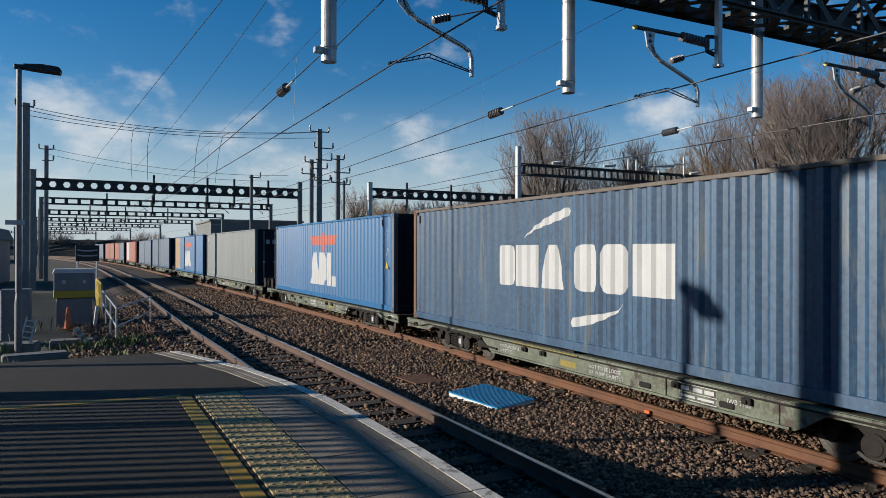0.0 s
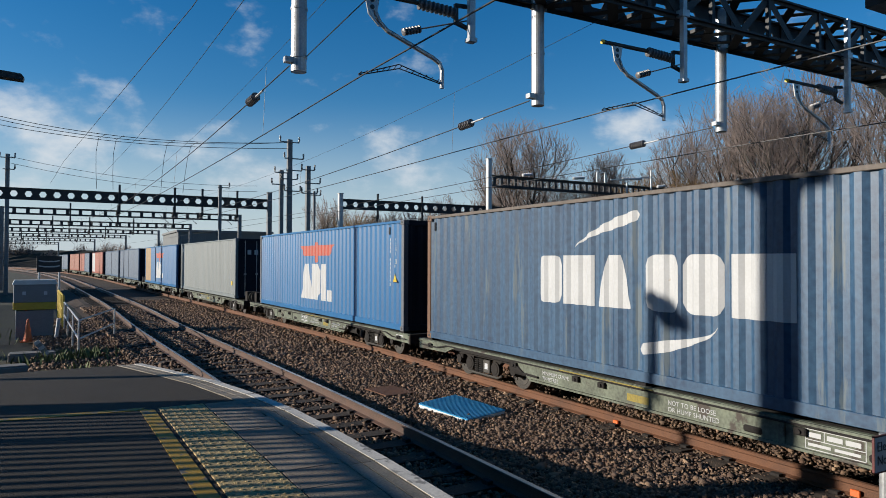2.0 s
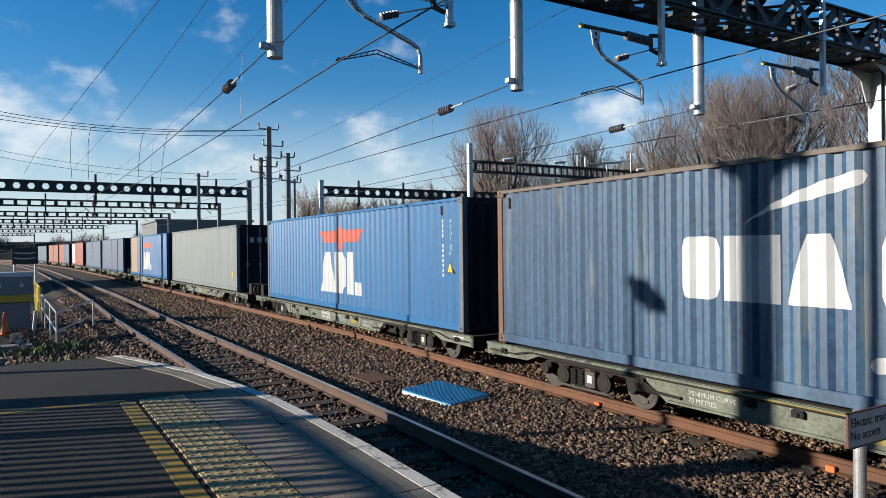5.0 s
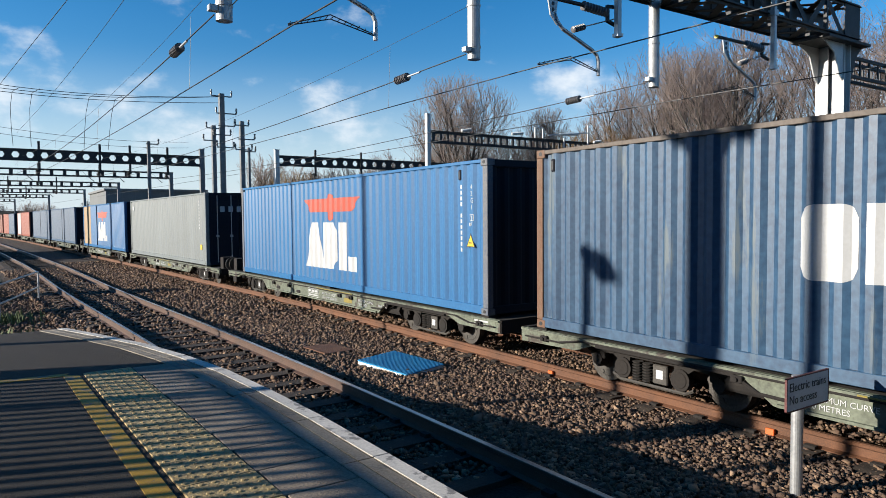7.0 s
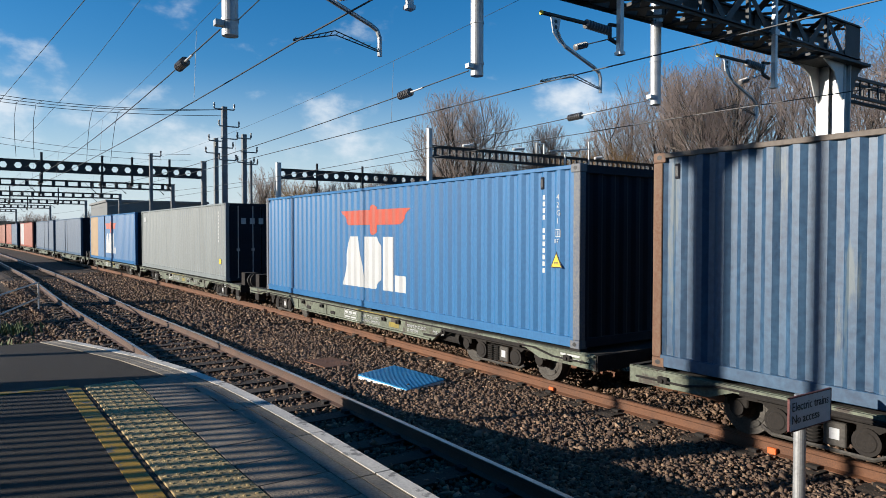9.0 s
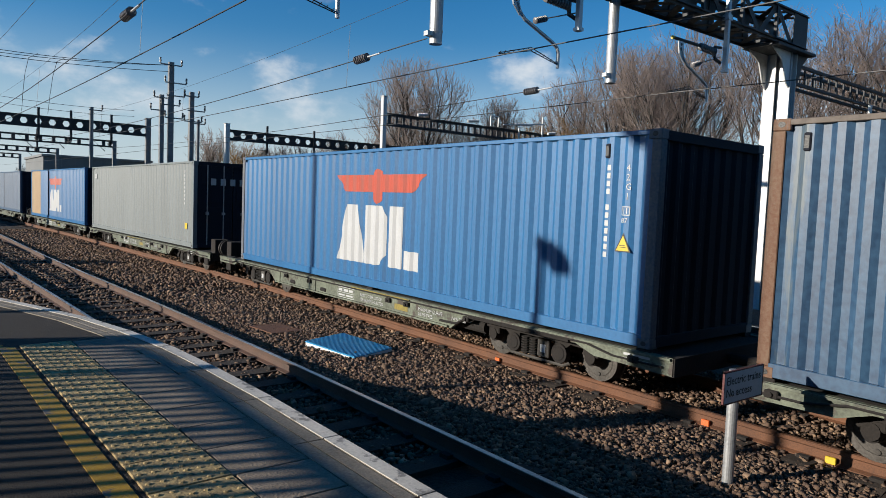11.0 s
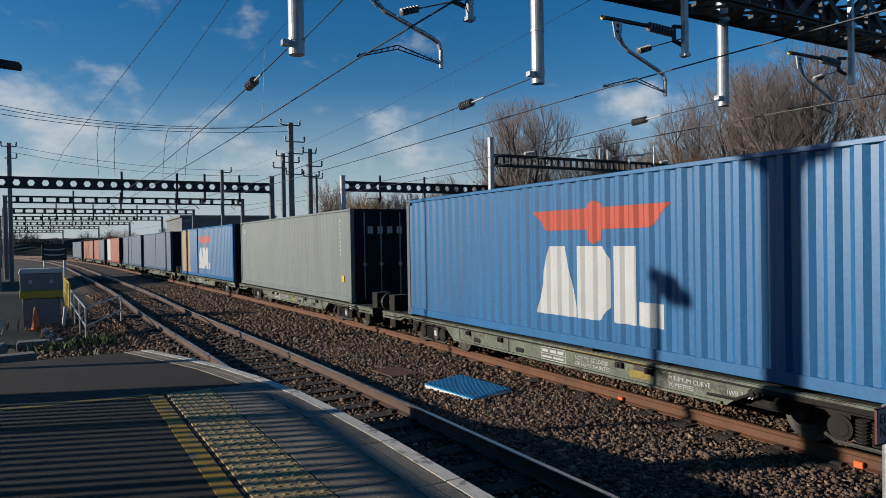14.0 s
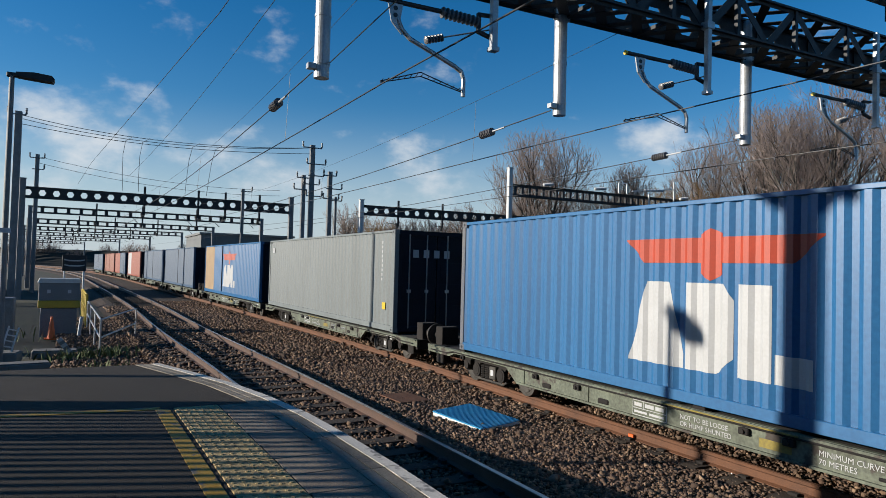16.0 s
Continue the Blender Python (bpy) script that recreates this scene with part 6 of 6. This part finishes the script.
def build_tree(seed, height, spread, stems, label, twig_mat, ivy=False, upright=1.0, levels=4, twig=0.0105):
    rng = random.Random(seed)
    segs = grow(rng, height, spread, stems, levels, upright)
    t = thing("bare_tree", label, "tree", group="trees behind the railway")
    mesh_part("trunk", segs_mesh("trunk", [s for s in segs if s[4] <= 1], 7), BARK, t)
    tagged(mesh_part("limb_work", segs_mesh("limb_work", [s for s in segs if s[4] == 2], 5), BARK, t), kind="stuff")
    fine = [(a, b, max(r0, twig), max(r1, twig * 0.7), l) for a, b, r0, r1, l in segs if l >= 3]
    mesh_part("crown", segs_mesh("crown", fine, 3), twig_mat, t, "haze of fine bare twigs")
    if ivy:
        V, F = [], []
        for a, b, r0, r1, l in segs:
            if l > 1 or b.z > height * 0.35 or rng.random() < 0.5:
                continue
            for _ in range(150):
                p = a.lerp(b, rng.random()) + Vector((rng.gauss(0, 0.2), rng.gauss(0, 0.2), rng.gauss(0, 0.2)))
                u = Vector((rng.gauss(0, 1), rng.gauss(0, 1), rng.gauss(0, 1))).normalized() * 0.11
                w = u.orthogonal().normalized() * 0.08
                k = len(V)
                V += [p - u, p - w, p + u, p + w]
                F.append((k, k + 1, k + 2, k + 3))
        me = bpy.data.meshes.new("ivy")
        me.from_pydata([tuple(v) for v in V], [], F)
        mesh_part("ivy", me, IVY, t, "dark ivy climbing the trunk")
    return t


def build_trees():
    kinds = [build_tree(11, 15.0, 0.42, 7, "tall bare many-stemmed tree behind the railway", TWIG),
             build_tree(23, 15.5, 0.30, 5, "tall slender bare tree behind the railway", TWIG, True),
             build_tree(37, 15.0, 0.55, 10, "broad bare tree with a rounded crown of twigs", TWIG),
             build_tree(41, 10.0, 0.7, 9, "tawny bare willow behind the railway", WILLOW, False, 0.5)]
    far = [build_tree(51, 15.0, 0.5, 9, "bare tree far beyond the railway", TWIG, False, 1.0, 3, 0.03), build_tree(57, 13.0, 0.6, 9, "tawny bare tree far beyond the railway", WILLOW, False, 0.8, 3, 0.03)]
    spots = [(2, 38.5, 54.5, 1.02), (0, 48.5, 53, 0.86), (2, 51, 49, 0.74), (3, 42, 40.2, 0.98), (3, 44.5, 40.8, 0.75),
             (1, 45, 39.2, 0.93), (2, 46.5, 35.0, 1.0), (1, 47, 32.0, 1.06), (2, 44.5, 29.0, 0.96), (0, 45, 22.0, 0.98), (1, 44, 18.8, 0.92),
             (2, 46, 15.0, 0.95), (0, 43, 11.5, 0.8), 
             (1, 41, 18.6, 0.62), (3, 38, 14.5, 0.62), (3, 36, 11.0, 0.55), (3, 37, 8.0, 0.6), (0, 44, 8.0, 0.9), (3, 35, 4.5, 0.6), (2, 46, 4.0, 0.95), (1, 44, 0, 0.9),
             (2, 41, 62, 0.66), (0, 52, 58, 0.72), (2, 45.5, 57, 0.72)]
    used = set()
    for i, (k, x, y, sc) in enumerate(spots):
        m = Matrix.Translation((x, y, -0.4)) @ Matrix.Rotation(i * 2.1, 4, "Z")
        if k in used:
            t = copy_thing(kinds[k], m)
        else:
            t = kinds[k]
            t.matrix_basis = m
            used.add(k)
        t.scale = (sc * 1.12, sc * 1.12, sc * 1.08)
    # far wooded rise behind the masts, then a hazy wood closing the view along the line
    places = [(42 + 3.0 * i + random.uniform(-1, 1), 118 + random.uniform(-8, 8), 0.5, random.uniform(0.75, 1.0)) for i in range(18)]
    places += [(-75 + 6.2 * i + random.uniform(-2, 2), 300 + random.uniform(-25, 25), -2.0, random.uniform(0.55, 0.85)) for i in range(26)]
    for i, (x, y, z, sc) in enumerate(places):
        m = Matrix.Translation((x, y, z)) @ Matrix.Rotation(i * 1.7, 4, "Z")
        if i < 2:
            t = far[i]
            t.matrix_basis = m
        else:
            t = copy_thing(far[1 if i % 5 == 1 and i < 18 else 0], m)
        t.scale = (sc * 1.2, sc * 1.2, sc)


build_trees()


def build_banks():
    rng = np.random.default_rng(3)
    for name, x0, x1, y0, y1, h, mat, label in (("hedge_bank", -70, -15, 70, 175, 3.6, HEDGE, "dark scrub beside the far railway"), ("hedge_bank", -140, 70, 285, 345, 6.5, HEDGE, "dark wooded rise closing the far end of the line"), ("scrub_bank", 36, 95, 95, 135, 7.5, SCRUB, "yellow-green scrubby bank below the far trees"), ("scrub_bank", 33, 75, 8, 80, 2.0, HEDGE, "dark scrubby bank under the trees"), ("hedge_bank", 27, 33, -8, 60, 2.6, HEDGE, "dark overgrown bank beyond the far track")):
        nx, ny = 60, 60
        V = []
        for j in range(ny + 1):
            for i in range(nx + 1):
                u, v = i / nx, j / ny
                e = min(1, 6 * u, 6 * (1 - u)) * min(1, 6 * v, 6 * (1 - v))
                V.append((x0 + (x1 - x0) * u, y0 + (y1 - y0) * v, -0.6 + h * e * (0.75 + 0.25 * math.sin(9 * u + 5 * v)) + e * rng.normal(0, 0.22)))
        F = [(j * (nx + 1) + i, j * (nx + 1) + i + 1, (j + 1) * (nx + 1) + i + 1, (j + 1) * (nx + 1) + i) for j in range(ny) for i in range(nx)]
        me = bpy.data.meshes.new(name)
        me.from_pydata(V, [], F)
        tagged(mesh_part(name, me, mat), label, "bank", kind="structure")


build_banks()


# ---- station canopy, and unseen walls added behind the camera to block skylight ----
CANOPY = (2.15, 1.12)  # the canopy's outer corner over the platform


def build_canopy_and_blockers():
    # Unseen tall wall, added to keep skylight off the platform.
    bm = bm_new()
    box(bm, -9.3, -9.0, -14, 5.5, 0.5, 11.0)
    tagged(part("added_wall_back", bm, BRICK_WALL), "plain dark unseen wall added behind the platform to block skylight", "wall", kind="structure")
    bm = bm_new()
    box(bm, -9.0, CANOPY[0], -14, CANOPY[1], 3.07, 3.25)
    box(bm, CANOPY[0] - 0.10, CANOPY[0] + 0.01, -14, CANOPY[1] + 0.02, 3.04, 3.10)
    tagged(part("canopy", bm, DARK_STEEL), "plain station canopy over the platform", "canopy", kind="structure")
    # Second unseen wall, added to darken what faces backwards.
    bm = bm_new()
    box(bm, -9.0, 1.5, -14.3, -14.0, 0.9, 9.0)
    tagged(part("added_wall_end", bm, BRICK_WALL), "plain dark unseen wall added across the platform to block skylight", "wall", kind="structure")


build_canopy_and_blockers()


# ---- motion of the train ----
def train_at(t):
    """Distance ahead of the second container's near end: the train slows a little as it passes."""
    return 16.35 - 1.1238 * t + 0.0061 * t * t - 0.08 * math.exp(-((t - 12.4) / 2.0) ** 2)


def motions():
    times = [0.4 * k for k in range(41)]
    for ob, mid in TRAIN:
        walk(ob, [(t, line_pose(mid + train_at(t), freight_off(mid + train_at(t)))) for t in times])
    for ws in WHEELS:
        walk(ws, [(t, Matrix.Translation(ws.location) @ Matrix.Rotation((16.35 - train_at(t)) / WHEEL_R, 4, "X")) for t in times])


motions()
